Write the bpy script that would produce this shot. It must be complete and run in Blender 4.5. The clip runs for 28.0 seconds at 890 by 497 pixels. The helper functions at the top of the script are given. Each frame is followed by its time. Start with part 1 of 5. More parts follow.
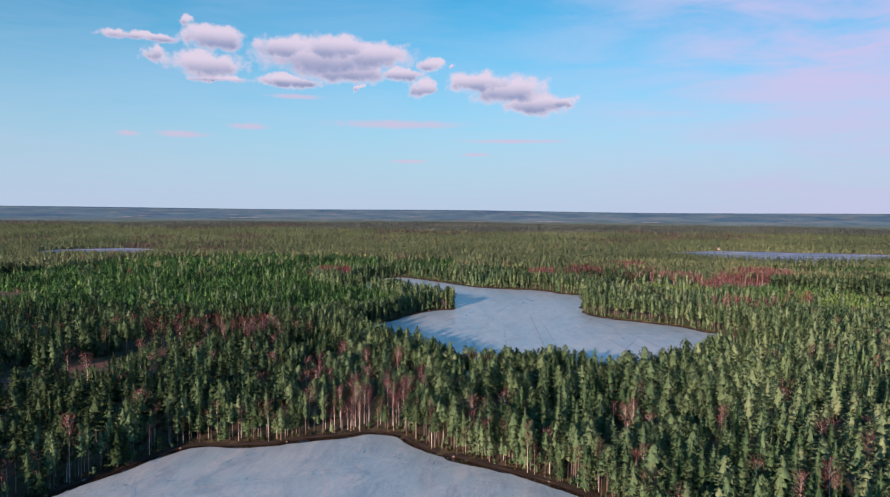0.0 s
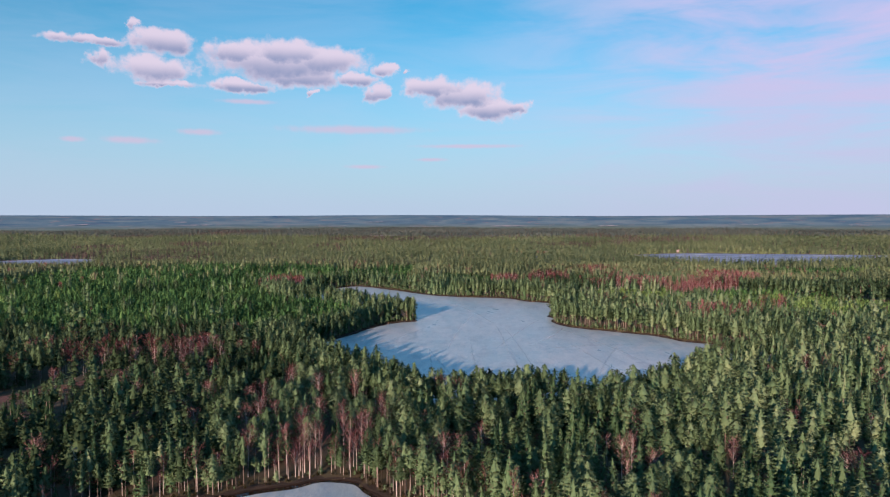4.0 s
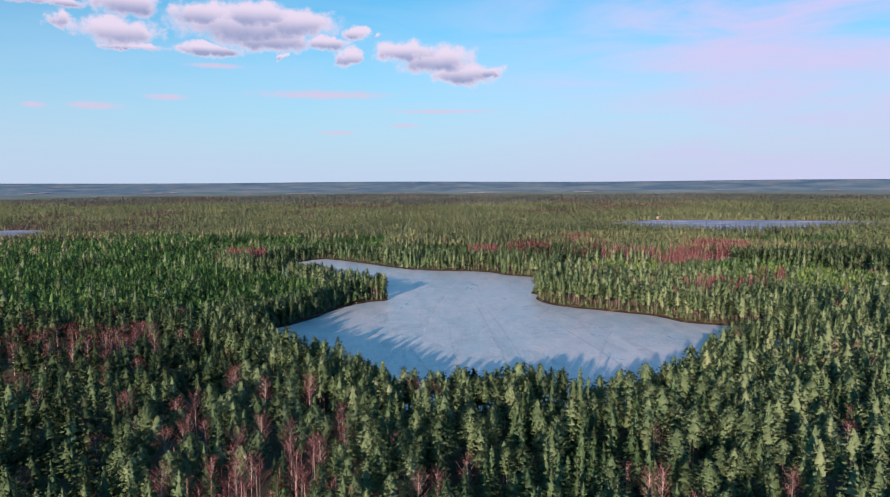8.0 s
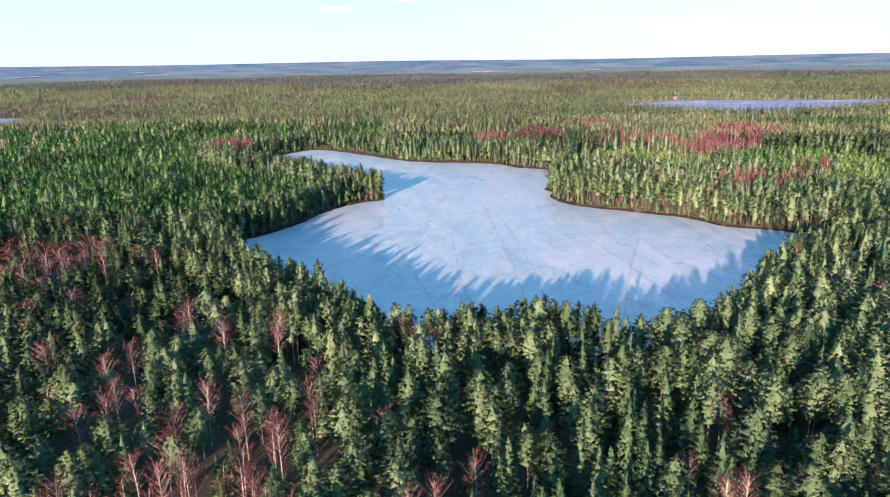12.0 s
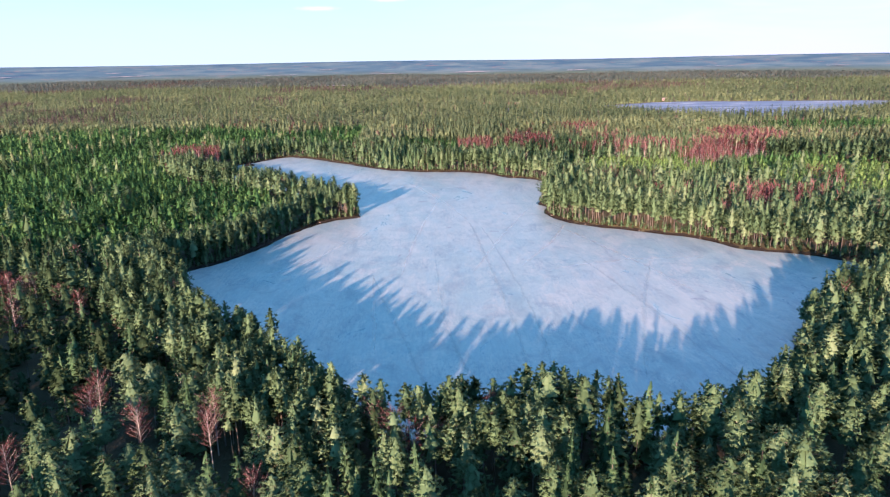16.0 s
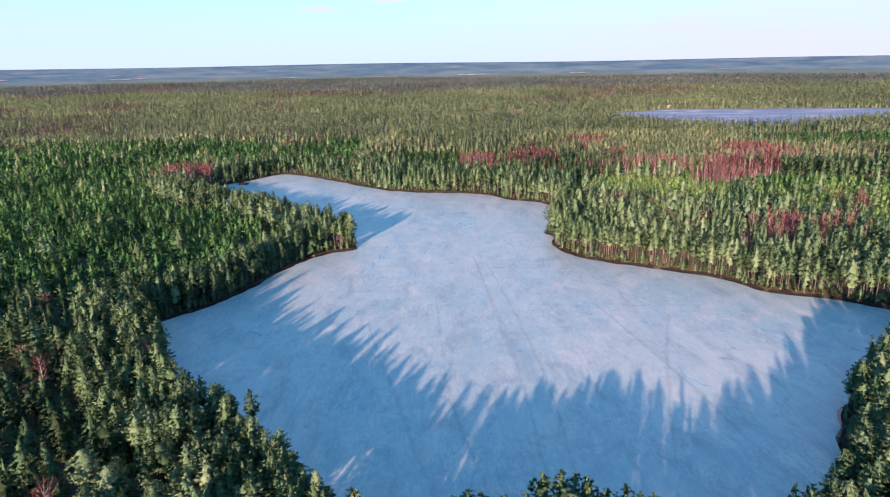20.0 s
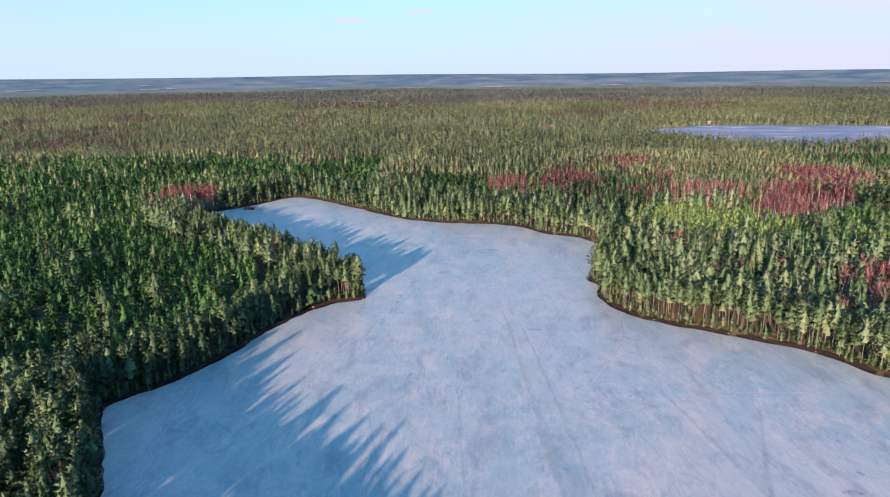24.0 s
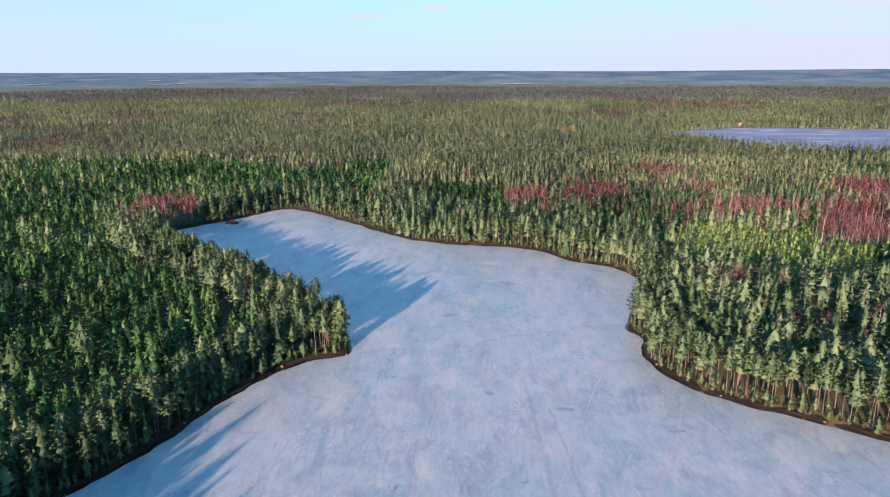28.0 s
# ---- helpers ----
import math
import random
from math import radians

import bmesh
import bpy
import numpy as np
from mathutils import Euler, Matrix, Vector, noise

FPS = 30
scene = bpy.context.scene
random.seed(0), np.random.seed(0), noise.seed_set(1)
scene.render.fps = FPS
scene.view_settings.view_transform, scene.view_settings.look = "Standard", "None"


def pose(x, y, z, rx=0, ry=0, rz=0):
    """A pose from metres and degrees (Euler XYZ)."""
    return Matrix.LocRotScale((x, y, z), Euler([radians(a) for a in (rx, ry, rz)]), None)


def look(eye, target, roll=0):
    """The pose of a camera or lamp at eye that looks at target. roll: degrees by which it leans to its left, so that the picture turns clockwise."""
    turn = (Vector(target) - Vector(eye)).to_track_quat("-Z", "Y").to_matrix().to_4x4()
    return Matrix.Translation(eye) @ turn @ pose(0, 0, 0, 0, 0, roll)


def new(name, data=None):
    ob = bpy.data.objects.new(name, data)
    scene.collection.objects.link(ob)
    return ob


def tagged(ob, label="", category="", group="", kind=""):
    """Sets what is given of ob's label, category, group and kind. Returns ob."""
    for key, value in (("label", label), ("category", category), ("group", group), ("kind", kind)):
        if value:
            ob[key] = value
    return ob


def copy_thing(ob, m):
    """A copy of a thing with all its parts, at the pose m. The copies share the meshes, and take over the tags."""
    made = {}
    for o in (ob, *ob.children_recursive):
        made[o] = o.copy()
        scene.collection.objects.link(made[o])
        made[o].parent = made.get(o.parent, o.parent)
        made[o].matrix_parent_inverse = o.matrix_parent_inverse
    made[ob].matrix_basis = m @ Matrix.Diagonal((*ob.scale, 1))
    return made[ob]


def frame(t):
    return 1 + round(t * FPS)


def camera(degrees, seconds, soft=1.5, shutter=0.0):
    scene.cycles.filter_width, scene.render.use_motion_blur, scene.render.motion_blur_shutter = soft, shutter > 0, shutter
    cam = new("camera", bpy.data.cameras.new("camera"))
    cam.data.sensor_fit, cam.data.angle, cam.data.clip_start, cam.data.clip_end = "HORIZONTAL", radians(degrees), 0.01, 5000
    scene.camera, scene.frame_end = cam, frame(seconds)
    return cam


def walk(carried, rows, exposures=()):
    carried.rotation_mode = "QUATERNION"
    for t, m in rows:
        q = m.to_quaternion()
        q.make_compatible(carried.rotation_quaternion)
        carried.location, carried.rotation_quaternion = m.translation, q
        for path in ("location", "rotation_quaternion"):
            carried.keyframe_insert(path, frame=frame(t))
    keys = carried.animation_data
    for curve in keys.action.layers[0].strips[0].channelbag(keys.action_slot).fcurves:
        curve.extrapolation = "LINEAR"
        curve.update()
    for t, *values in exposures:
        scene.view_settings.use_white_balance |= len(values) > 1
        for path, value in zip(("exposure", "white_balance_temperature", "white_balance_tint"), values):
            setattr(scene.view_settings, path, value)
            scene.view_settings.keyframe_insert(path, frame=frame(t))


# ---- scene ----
SOFT = 1.3
# the picture brightens as the lens tips down from the sky
EXPOSE = [(0.0, 1.63, 6250, 17.4), (7.0, 1.65, 6250, 17.4), (9.0, 1.95, 6250, 19), (10.0, 2.13, 6250, 19), (11.0, 2.47, 6250, 19.5), (12.0, 2.54, 6250, 20), (15.0, 2.46, 6250, 20), (17.0, 2.41, 6250, 21), (21.0, 2.21, 6250, 20.5), (28.0, 2.09, 6250, 20)]
cam = camera(66.21, 28.0, soft=SOFT)
# seconds, place in metres, pitch, roll, yaw in degrees
ROWS = [
    (0.0, 6.56, -132.52, 84.09, -3.24, -0.50, 5.60),
    (0.5, 5.29, -126.84, 84.04, -3.10, -0.56, 4.08),
    (1.0, 4.16, -121.22, 84.01, -2.96, -0.56, 2.46),
    (1.5, 3.21, -115.98, 83.93, -2.85, -0.50, 0.89),
    (2.0, 2.35, -111.29, 83.85, -2.80, -0.40, 1.16),
    (2.5, 1.79, -106.93, 83.75, -2.74, -0.27, 1.61),
    (3.0, 1.38, -102.93, 83.64, -2.72, -0.10, 1.82),
    (3.5, 0.90, -99.20, 83.54, -2.77, 0.06, 1.91),
    (5.5, -0.06, -73.22, 84.08, -2.84, 0.10, 1.97),
    (6.0, -0.33, -67.27, 84.30, -2.76, 0.18, -1.00),
    (6.5, -0.65, -61.70, 84.20, -2.72, 0.23, -0.74),
    (7.0, -0.93, -55.49, 84.03, -2.79, 0.29, -0.54),
    (7.5, -1.12, -48.25, 83.98, -4.01, 0.30, -0.38),
    (8.0, -1.10, -40.86, 84.07, -5.63, 0.32, -0.26),
    (8.5, -1.07, -33.32, 84.29, -7.19, 0.35, -0.18),
    (9.0, -0.86, -25.98, 84.57, -8.77, 0.37, -0.08),
    (9.5, -0.73, -19.04, 84.96, -10.43, 0.39, -0.04),
    (10.0, -0.59, -12.37, 85.16, -12.07, 0.46, -0.04),
    (10.5, -0.26, -6.11, 85.08, -13.68, 0.60, -0.00),
    (11.0, 0.00, 0.00, 85.00, -15.27, 0.73, -0.00),
    (11.5, 0.28, 6.74, 85.14, -15.41, 0.82, 0.05),
    (12.0, 0.47, 13.22, 85.16, -15.46, 0.90, 0.07),
    (12.5, 0.53, 19.58, 85.08, -15.47, 0.97, -0.14),
    (14.5, 1.08, 42.70, 84.86, -15.47, 1.06, -1.15),
    (15.0, 1.19, 47.74, 84.80, -15.47, 1.03, -1.18),
    (15.5, 1.19, 52.99, 85.04, -15.50, 0.99, -1.28),
    (16.0, 1.10, 58.15, 85.98, -15.48, 0.94, -1.34),
    (16.5, 1.03, 62.95, 87.46, -15.45, 0.90, -1.41),
    (17.0, 1.04, 67.07, 89.14, -15.45, 0.86, -1.42),
    (17.5, 1.09, 70.53, 91.12, -15.39, 0.79, -1.41),
    (18.0, 1.01, 73.20, 93.48, -15.31, 0.72, -1.45),
    (18.5, 0.88, 75.18, 95.70, -15.22, 0.66, -1.47),
    (19.0, 0.88, 77.00, 96.89, -15.23, 0.70, -1.47),
    (19.5, 1.03, 79.81, 97.16, -15.30, 0.83, -1.46),
    (20.0, 1.38, 84.78, 97.26, -15.44, 0.92, -1.26),
    (20.5, 1.68, 92.01, 97.49, -15.42, 0.92, -0.85),
    (21.0, 1.95, 100.39, 97.85, -15.32, 0.87, -0.59),
    (21.5, 2.14, 109.11, 98.21, -15.10, 0.83, -0.12),
    (23.5, 3.03, 138.21, 99.18, -14.58, 0.71, 0.92),
    (24.0, 3.23, 145.59, 99.45, -14.55, 0.67, 1.08),
    (24.5, 3.31, 152.91, 99.63, -14.47, 0.60, 1.25),
    (25.0, 3.43, 160.26, 99.76, -14.46, 0.50, 1.37),
    (25.5, 3.50, 168.32, 99.88, -14.49, 0.39, 1.50),
    (26.0, 3.54, 176.56, 99.97, -14.50, 0.30, 1.58),
    (26.5, 3.69, 184.25, 99.99, -14.55, 0.25, 1.67),
    (27.0, 4.04, 191.70, 99.82, -14.62, 0.24, 1.77),
    (27.5, 4.40, 200.34, 99.69, -14.72, 0.26, 1.91),
    (28.0, 4.84, 211.79, 99.83, -14.81, 0.28, 2.35),
]
walk(cam, [(t, pose(x, y, z, 90 + p, r, w)) for t, x, y, z, p, r, w in ROWS], exposures=EXPOSE)

# ---------------- light ----------------
SUN_EL, SUN_GO = 11.8, Vector((0.334, 0.943, 0.0)).normalized()
sun = new("sun", bpy.data.lights.new("sun", "SUN"))
sun.data.energy, sun.data.angle, sun.data.color = 5.0, radians(0.9), (1.0, 0.54, 0.34)
way = SUN_GO * math.cos(radians(SUN_EL)) - Vector((0, 0, math.sin(radians(SUN_EL))))
sun.matrix_world = look((0, 0, 300), Vector((0, 0, 300)) + way)

world = bpy.data.worlds.new("world")
scene.world = world
world.use_nodes = True


class Nodes:
    """Short hand for node trees."""

    def __init__(self, tree):
        self.tree = tree
        tree.nodes.clear()

    def add(self, kind, **props):
        n = self.tree.nodes.new(kind)
        for key, value in props.items():
            setattr(n, key, value)
        return n

    def put(self, socket, value):
        if isinstance(value, bpy.types.NodeSocket):
            self.tree.links.new(value, socket)
        else:
            socket.default_value = value

    def math(self, op, a, b=0.0, c=0.0, clamp=False):
        n = self.add("ShaderNodeMath", operation=op, use_clamp=clamp)
        for s, v in zip(n.inputs, (a, b, c)):
            self.put(s, v)
        return n.outputs[0]

    def vec(self, op, a, b=(0, 0, 0)):
        n = self.add("ShaderNodeVectorMath", operation=op)
        self.put(n.inputs[0], a)
        self.put(n.inputs[1], b)
        return n.outputs["Value"] if op in ("LENGTH", "DOT_PRODUCT") else n.outputs[0]

    def noise(self, vector, scale, detail=4.0, rough=0.55, distort=0.0):
        n = self.add("ShaderNodeTexNoise")
        self.put(n.inputs["Vector"], vector)
        n.inputs["Scale"].default_value, n.inputs["Detail"].default_value = scale, detail
        n.inputs["Roughness"].default_value, n.inputs["Distortion"].default_value = rough, distort
        return n.outputs["Fac"]

    def ramp(self, fac, *stops):
        n = self.add("ShaderNodeValToRGB")
        self.put(n.inputs[0], fac)
        el = n.color_ramp.elements
        while len(el) < len(stops):
            el.new(0.5)
        for e, (p, c) in zip(el, stops):
            e.position = p
            e.color = (*c, 1) if len(c) == 3 else c
        return n.outputs[0]

    def step(self, v, lo, hi):
        n = self.add("ShaderNodeMapRange", interpolation_type="SMOOTHSTEP")
        for s, x in zip(n.inputs, (v, lo, hi)):
            self.put(s, x)
        return n.outputs[0]

    def mix(self, fac, a, b, blend="MIX"):
        n = self.add("ShaderNodeMix", data_type="RGBA", blend_type=blend)
        self.put(n.inputs[0], fac)
        for s, v in ((n.inputs[6], a), (n.inputs[7], b)):
            self.put(s, (*v, 1) if isinstance(v, tuple) and len(v) == 3 else v)
        return n.outputs[2]


# sky with a bank of evening cumulus, a thin high veil, and blue fill added overhead
N = Nodes(world.node_tree)
sky = N.add("ShaderNodeTexSky", sky_type="NISHITA", sun_disc=False)
sky.sun_elevation, sky.sun_rotation = radians(SUN_EL), math.atan2(-SUN_GO.x, -SUN_GO.y)
sky.altitude, sky.air_density, sky.dust_density, sky.ozone_density = 100, 1.0, 0.6, 2.0
SKY = 0.13
sky_col = N.vec("MULTIPLY", sky.outputs[0], (SKY * 0.34, SKY * 1.16, SKY * 1.30))
gen = N.add("ShaderNodeTexCoord").outputs["Generated"]
xyz = N.add("ShaderNodeSeparateXYZ")
N.put(xyz.inputs[0], gen)
az = N.math("MULTIPLY", N.math("ARCTAN2", xyz.outputs[0], xyz.outputs[1]), 57.2958)
el = N.math("MULTIPLY", N.math("ARCSINE", xyz.outputs[2]), 57.2958)
com = N.add("ShaderNodeCombineXYZ")
N.put(com.inputs[0], az)
N.put(com.inputs[1], el)
flat = com.outputs[0]
puff = N.noise(flat, 0.85, 7, 0.60)
fine = N.noise(flat, 2.6, 5, 0.6)
# azimuth, elevation, half width and half height of each lobe in degrees
CLOUD_WEST = [(-29.1, 12.7, 3.1, 0.38), (-24.1, 13.1, 2.31, 1.02), (-28.4, 11.6, 1.2, 0.76), (-24.8, 11.0, 2.86, 1.12), (-26.1, 14.1, 0.61, 0.44), (-24.1, 10.0, 2.54, 0.28)]
CLOUD_MIDDLE = [(-15.5, 12.1, 6.1, 1.55), (-18.8, 12.7, 2.19, 1.05), (-14.7, 12.9, 2.84, 1.08), (-11.7, 12.4, 3.39, 1.15), (-13.5, 11.2, 3.45, 1.08), (-18.2, 10.2, 2.79, 0.47), (-13.0, 9.8, 0.39, 0.3), (-9.1, 11.0, 1.59, 0.55), (-6.8, 11.7, 1.07, 0.61), (-7.6, 9.9, 1.16, 0.8)]
CLOUD_EAST = [(-3.1, 10.4, 2.53, 0.86), (-0.5, 9.8, 3.46, 1.17), (1.9, 8.7, 2.84, 0.93), (4.0, 8.8, 1.39, 0.49), (-4.9, 11.6, 0.46, 0.22)]
WISPS = [(-9.5, 7.0, 6.5, 0.42), (-17.9, 9.0, 2.41, 0.24), (-30.4, 5.6, 1.07, 0.24), (-26.6, 5.7, 2.27, 0.33), (-21.6, 6.5, 1.9, 0.32), (-0.0, 5.7, 4.94, 0.22), (-8.6, 4.0, 1.99, 0.21), (-3.1, 4.6, 1.54, 0.19)]
bend = N.add("ShaderNodeTexNoise")
N.put(bend.inputs["Vector"], flat)
bend.inputs["Scale"].default_value, bend.inputs["Detail"].default_value, bend.inputs["Roughness"].default_value = 0.55, 5, 0.6
curl = N.vec("ADD", flat, N.vec("MULTIPLY", N.vec("SUBTRACT", bend.outputs["Color"], (0.5, 0.5, 0.5)), (4.5, 1.7, 0)))
cover = shade = thin = None
for lobes in (CLOUD_WEST, CLOUD_MIDDLE, CLOUD_EAST):
    for ca, ce, cw, ch in lobes:
        q = N.vec("MULTIPLY", N.vec("SUBTRACT", curl, (ca, ce, 0)), (1 / cw, 1 / ch, 0))
        m = N.math("SUBTRACT", 1.10, N.vec("LENGTH", q))
        cover = m if cover is None else N.math("MAXIMUM", cover, m)
        low = N.math("MULTIPLY", N.step(m, 0.0, 0.7), N.step(N.math("DIVIDE", N.math("SUBTRACT", el, ce), ch), 0.55, -0.7))
        shade = low if shade is None else N.math("MAXIMUM", shade, low)
for ca, ce, cw, ch in WISPS:
    q = N.vec("MULTIPLY", N.vec("SUBTRACT", flat, (ca, ce, 0)), (1 / cw, 1 / ch, 0))
    m = N.math("SUBTRACT", 1.0, N.vec("LENGTH", q))
    thin = m if thin is None else N.math("MAXIMUM", thin, m)
rough = N.math("ADD", N.math("MULTIPLY", N.math("SUBTRACT", puff, 0.5), 0.9), N.math("MULTIPLY", N.math("SUBTRACT", fine, 0.5), 0.25))
thin = N.math("MULTIPLY", N.step(N.math("ADD", thin, rough), -0.15, 0.8), 0.75)
cover = N.step(N.math("ADD", cover, rough), -0.10, 0.46)
stretch = N.vec("MULTIPLY", flat, (0.06, 0.35, 1))
veil_fill = N.noise(stretch, 1.0, 5, 0.6, 0.6)
side = N.math("MULTIPLY", N.step(az, -6, 26), N.step(az, 130, 60))
# above 17 degrees, out of view, the layer is strengthened to fill shadows
veil_fill = N.math("MULTIPLY", N.step(veil_fill, 0.22, 0.70), N.math("ADD", N.math("ADD", 0.20, N.math("MULTIPLY", N.step(el, 17, 45), 0.45)), N.math("MULTIPLY", side, 0.75)), clamp=True)
haze = N.step(el, 17.0, -2.0)
# overhead it turns into a bright blue glow, added to light shaded ice
veil_fill_col = N.mix(N.step(el, 17, 40), N.mix(side, (0.62, 0.71, 0.90), (0.70, 0.62, 0.88)), (0.36, 0.78, 1.20))
sky_all = N.mix(veil_fill, sky_col, veil_fill_col)
sky_all = N.mix(N.math("MULTIPLY", haze, 0.95), sky_all, N.mix(side, (0.545, 0.665, 0.815), (0.585, 0.635, 0.805)))
cloud_col = N.mix(N.math("MULTIPLY", shade, N.math("ADD", 0.75, N.math("MULTIPLY", puff, 0.6)), clamp=True), (0.86, 0.74, 0.83), (0.33, 0.36, 0.53))
sky_all = N.mix(thin, sky_all, (0.70, 0.60, 0.74))
sky_all = N.mix(N.math("MULTIPLY", cover, 0.92), sky_all, cloud_col)
bg = N.add("ShaderNodeBackground")
N.put(bg.inputs[0], sky_all)
bg.inputs[1].default_value = 0.295
N.tree.links.new(bg.outputs[0], N.add("ShaderNodeOutputWorld").inputs[0])


# ---------------- materials ----------------
def material(name):
    m = bpy.data.materials.new(name)
    m.use_nodes = True
    n = Nodes(m.node_tree)
    bsdf = n.add("ShaderNodeBsdfPrincipled")
    n.out = n.add("ShaderNodeOutputMaterial")
    n.tree.links.new(bsdf.outputs[0], n.out.inputs[0])
    n.place = n.add("ShaderNodeNewGeometry").outputs["Position"]
    return m, n, bsdf


def bump(n, bsdf, height, strength, distance):
    b = n.add("ShaderNodeBump")
    b.inputs["Strength"].default_value, b.inputs["Distance"].default_value = strength, distance
    n.put(b.inputs["Height"], height)
    n.tree.links.new(b.outputs[0], bsdf.inputs["Normal"])


def foliage(name, dark, mid, light, single):
    """Needles; single: the tint comes from the object's own random number, else from the tree's tint."""
    m, n, bsdf = material(name)
    if single:
        tint = n.math("ADD", 0.14, n.math("MULTIPLY", n.add("ShaderNodeObjectInfo").outputs["Random"], 0.58))
    else:
        tint = n.add("ShaderNodeAttribute", attribute_name="tint").outputs["Fac"]
    blade = n.add("ShaderNodeNewGeometry").outputs["Random Per Island"]
    v = n.math("ADD", n.math("MULTIPLY", tint, 0.74), n.math("MULTIPLY", blade, 0.26))
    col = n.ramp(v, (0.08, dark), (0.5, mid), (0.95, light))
    n.put(bsdf.inputs["Base Color"], col)
    bsdf.inputs["Roughness"].default_value = 0.62
    bsdf.inputs["Specular IOR Level"].default_value = 0.06
    tr = n.add("ShaderNodeBsdfTranslucent")
    n.put(tr.inputs[0], col)
    mx = n.add("ShaderNodeMixShader")
    mx.inputs[0].default_value = 0.26
    n.tree.links.new(bsdf.outputs[0], mx.inputs[1])
    n.tree.links.new(tr.outputs[0], mx.inputs[2])
    n.tree.links.new(mx.outputs[0], n.out.inputs[0])
    return m


def wood(name, low, high, scale, single=False):
    m, n, bsdf = material(name)
    v = n.noise(n.vec("MULTIPLY", n.place, (1, 1, 0.25)), scale, 5, 0.65)
    n.put(bsdf.inputs["Base Color"], n.ramp(v, (0.3, low), (0.7, high)))
    bsdf.inputs["Roughness"].default_value = 0.85
    bump(n, bsdf, v, 0.5, 0.03)
    return m


PINE = dict(dark=(0.017, 0.040, 0.022), mid=(0.076, 0.160, 0.092), light=(0.150, 0.248, 0.160))
SPRUCE = dict(dark=(0.013, 0.036, 0.020), mid=(0.058, 0.140, 0.076), light=(0.120, 0.216, 0.132))
YOUNG = dict(dark=(0.012, 0.038, 0.017), mid=(0.044, 0.138, 0.054), light=(0.145, 0.285, 0.105))
TWIG = dict(dark=(0.060, 0.028, 0.036), mid=(0.135, 0.066, 0.080), light=(0.215, 0.140, 0.155))
# far needles and twigs, greyed and paled: distance haze painted into their colour
HAZE_PINE = dict(dark=(0.092, 0.155, 0.094), mid=(0.122, 0.198, 0.118), light=(0.156, 0.236, 0.142))
HAZE_SPRUCE = dict(dark=(0.070, 0.124, 0.076), mid=(0.096, 0.166, 0.100), light=(0.128, 0.204, 0.124))
HAZE_BIRCH = dict(dark=(0.070, 0.074, 0.074), mid=(0.096, 0.098, 0.098), light=(0.122, 0.122, 0.120))
pine_leaf, pine_leaf_single = foliage("pine_needles", single=False, **PINE), foliage("pine_needles_single", single=True, **PINE)
spruce_leaf, spruce_leaf_single = foliage("spruce_needles", single=False, **SPRUCE), foliage("spruce_needles_single", single=True, **SPRUCE)
young_leaf = foliage("young_needles", single=False, **YOUNG)
twigs, twigs_single = foliage("birch_twigs", single=False, **TWIG), foliage("birch_twigs_single", (0.055, 0.025, 0.032), (0.115, 0.062, 0.074), (0.195, 0.150, 0.160), True)
hazed_leaf, hazed_twigs = foliage("far_needles_hazed", single=False, **HAZE_PINE), foliage("hazed_twigs", single=False, **HAZE_BIRCH)
hazed_spruce_leaf = foliage("far_spruce_needles_hazed", single=False, **HAZE_SPRUCE)
# bluest needles for the farthest trees, again haze put into the colour
blue_haze_leaf = foliage("blue_haze_needles", (0.062, 0.104, 0.112), (0.084, 0.134, 0.138), (0.110, 0.160, 0.160), False)
pine_bark = wood("pine_bark", (0.048, 0.053, 0.056), (0.120, 0.124, 0.126), 3.0)
birch_bark = wood("birch_bark", (0.15, 0.168, 0.185), (0.30, 0.34, 0.37), 2.2)
grey_wood = wood("dead_wood", (0.20, 0.21, 0.22), (0.40, 0.42, 0.44), 3.0)

# forest floor: moss, needle litter, heather and dry grass
floor_mat, n, bsdf = material("forest_floor")
a = n.noise(n.place, 0.09, 5, 0.6)
b = n.noise(n.place, 1.1, 4, 0.6)
col = n.ramp(a, (0.3, (0.012, 0.018, 0.008)), (0.55, (0.020, 0.022, 0.012)), (0.75, (0.044, 0.033, 0.023)))
spread = n.add("ShaderNodeSeparateXYZ")
n.put(spread.inputs[0], n.place)
# the floor is mixed paler to the east, past y 320
heath = n.math("MULTIPLY", n.step(n.math("ADD", spread.outputs[0], n.math("MULTIPLY", a, 60.0)), 60.0, 130.0), n.step(spread.outputs[1], 320.0, 400.0))
col = n.mix(n.math("MULTIPLY", b, 0.5), col, (0.021, 0.030, 0.013))
n.put(bsdf.inputs["Base Color"], n.mix(n.math("MULTIPLY", heath, 0.7), col, (0.070, 0.078, 0.040)))
bsdf.inputs["Roughness"].default_value = 0.95
bump(n, bsdf, b, 0.8, 0.3)

# spring ice: grey-blue, with frosted patches, wet streaks, old ski and sledge lines and cracks
ice_mat, n, bsdf = material("lake_ice")
big = n.noise(n.vec("MULTIPLY", n.place, (1, 0.6, 1)), 0.018, 5, 0.6, 1.2)
midn = n.noise(n.vec("MULTIPLY", n.place, (1, 0.5, 1)), 0.10, 7, 0.72, 0.8)
small = n.noise(n.place, 0.8, 6, 0.75)
col = n.ramp(big, (0.34, (0.198, 0.320, 0.375)), (0.5, (0.238, 0.346, 0.392)), (0.64, (0.280, 0.370, 0.406)))
frost = n.step(n.math("ADD", n.math("MULTIPLY", midn, 0.62), n.math("MULTIPLY", small, 0.38)), 0.47, 0.60)
col = n.mix(n.math("MULTIPLY", frost, 0.9), col, (0.335, 0.402, 0.428))
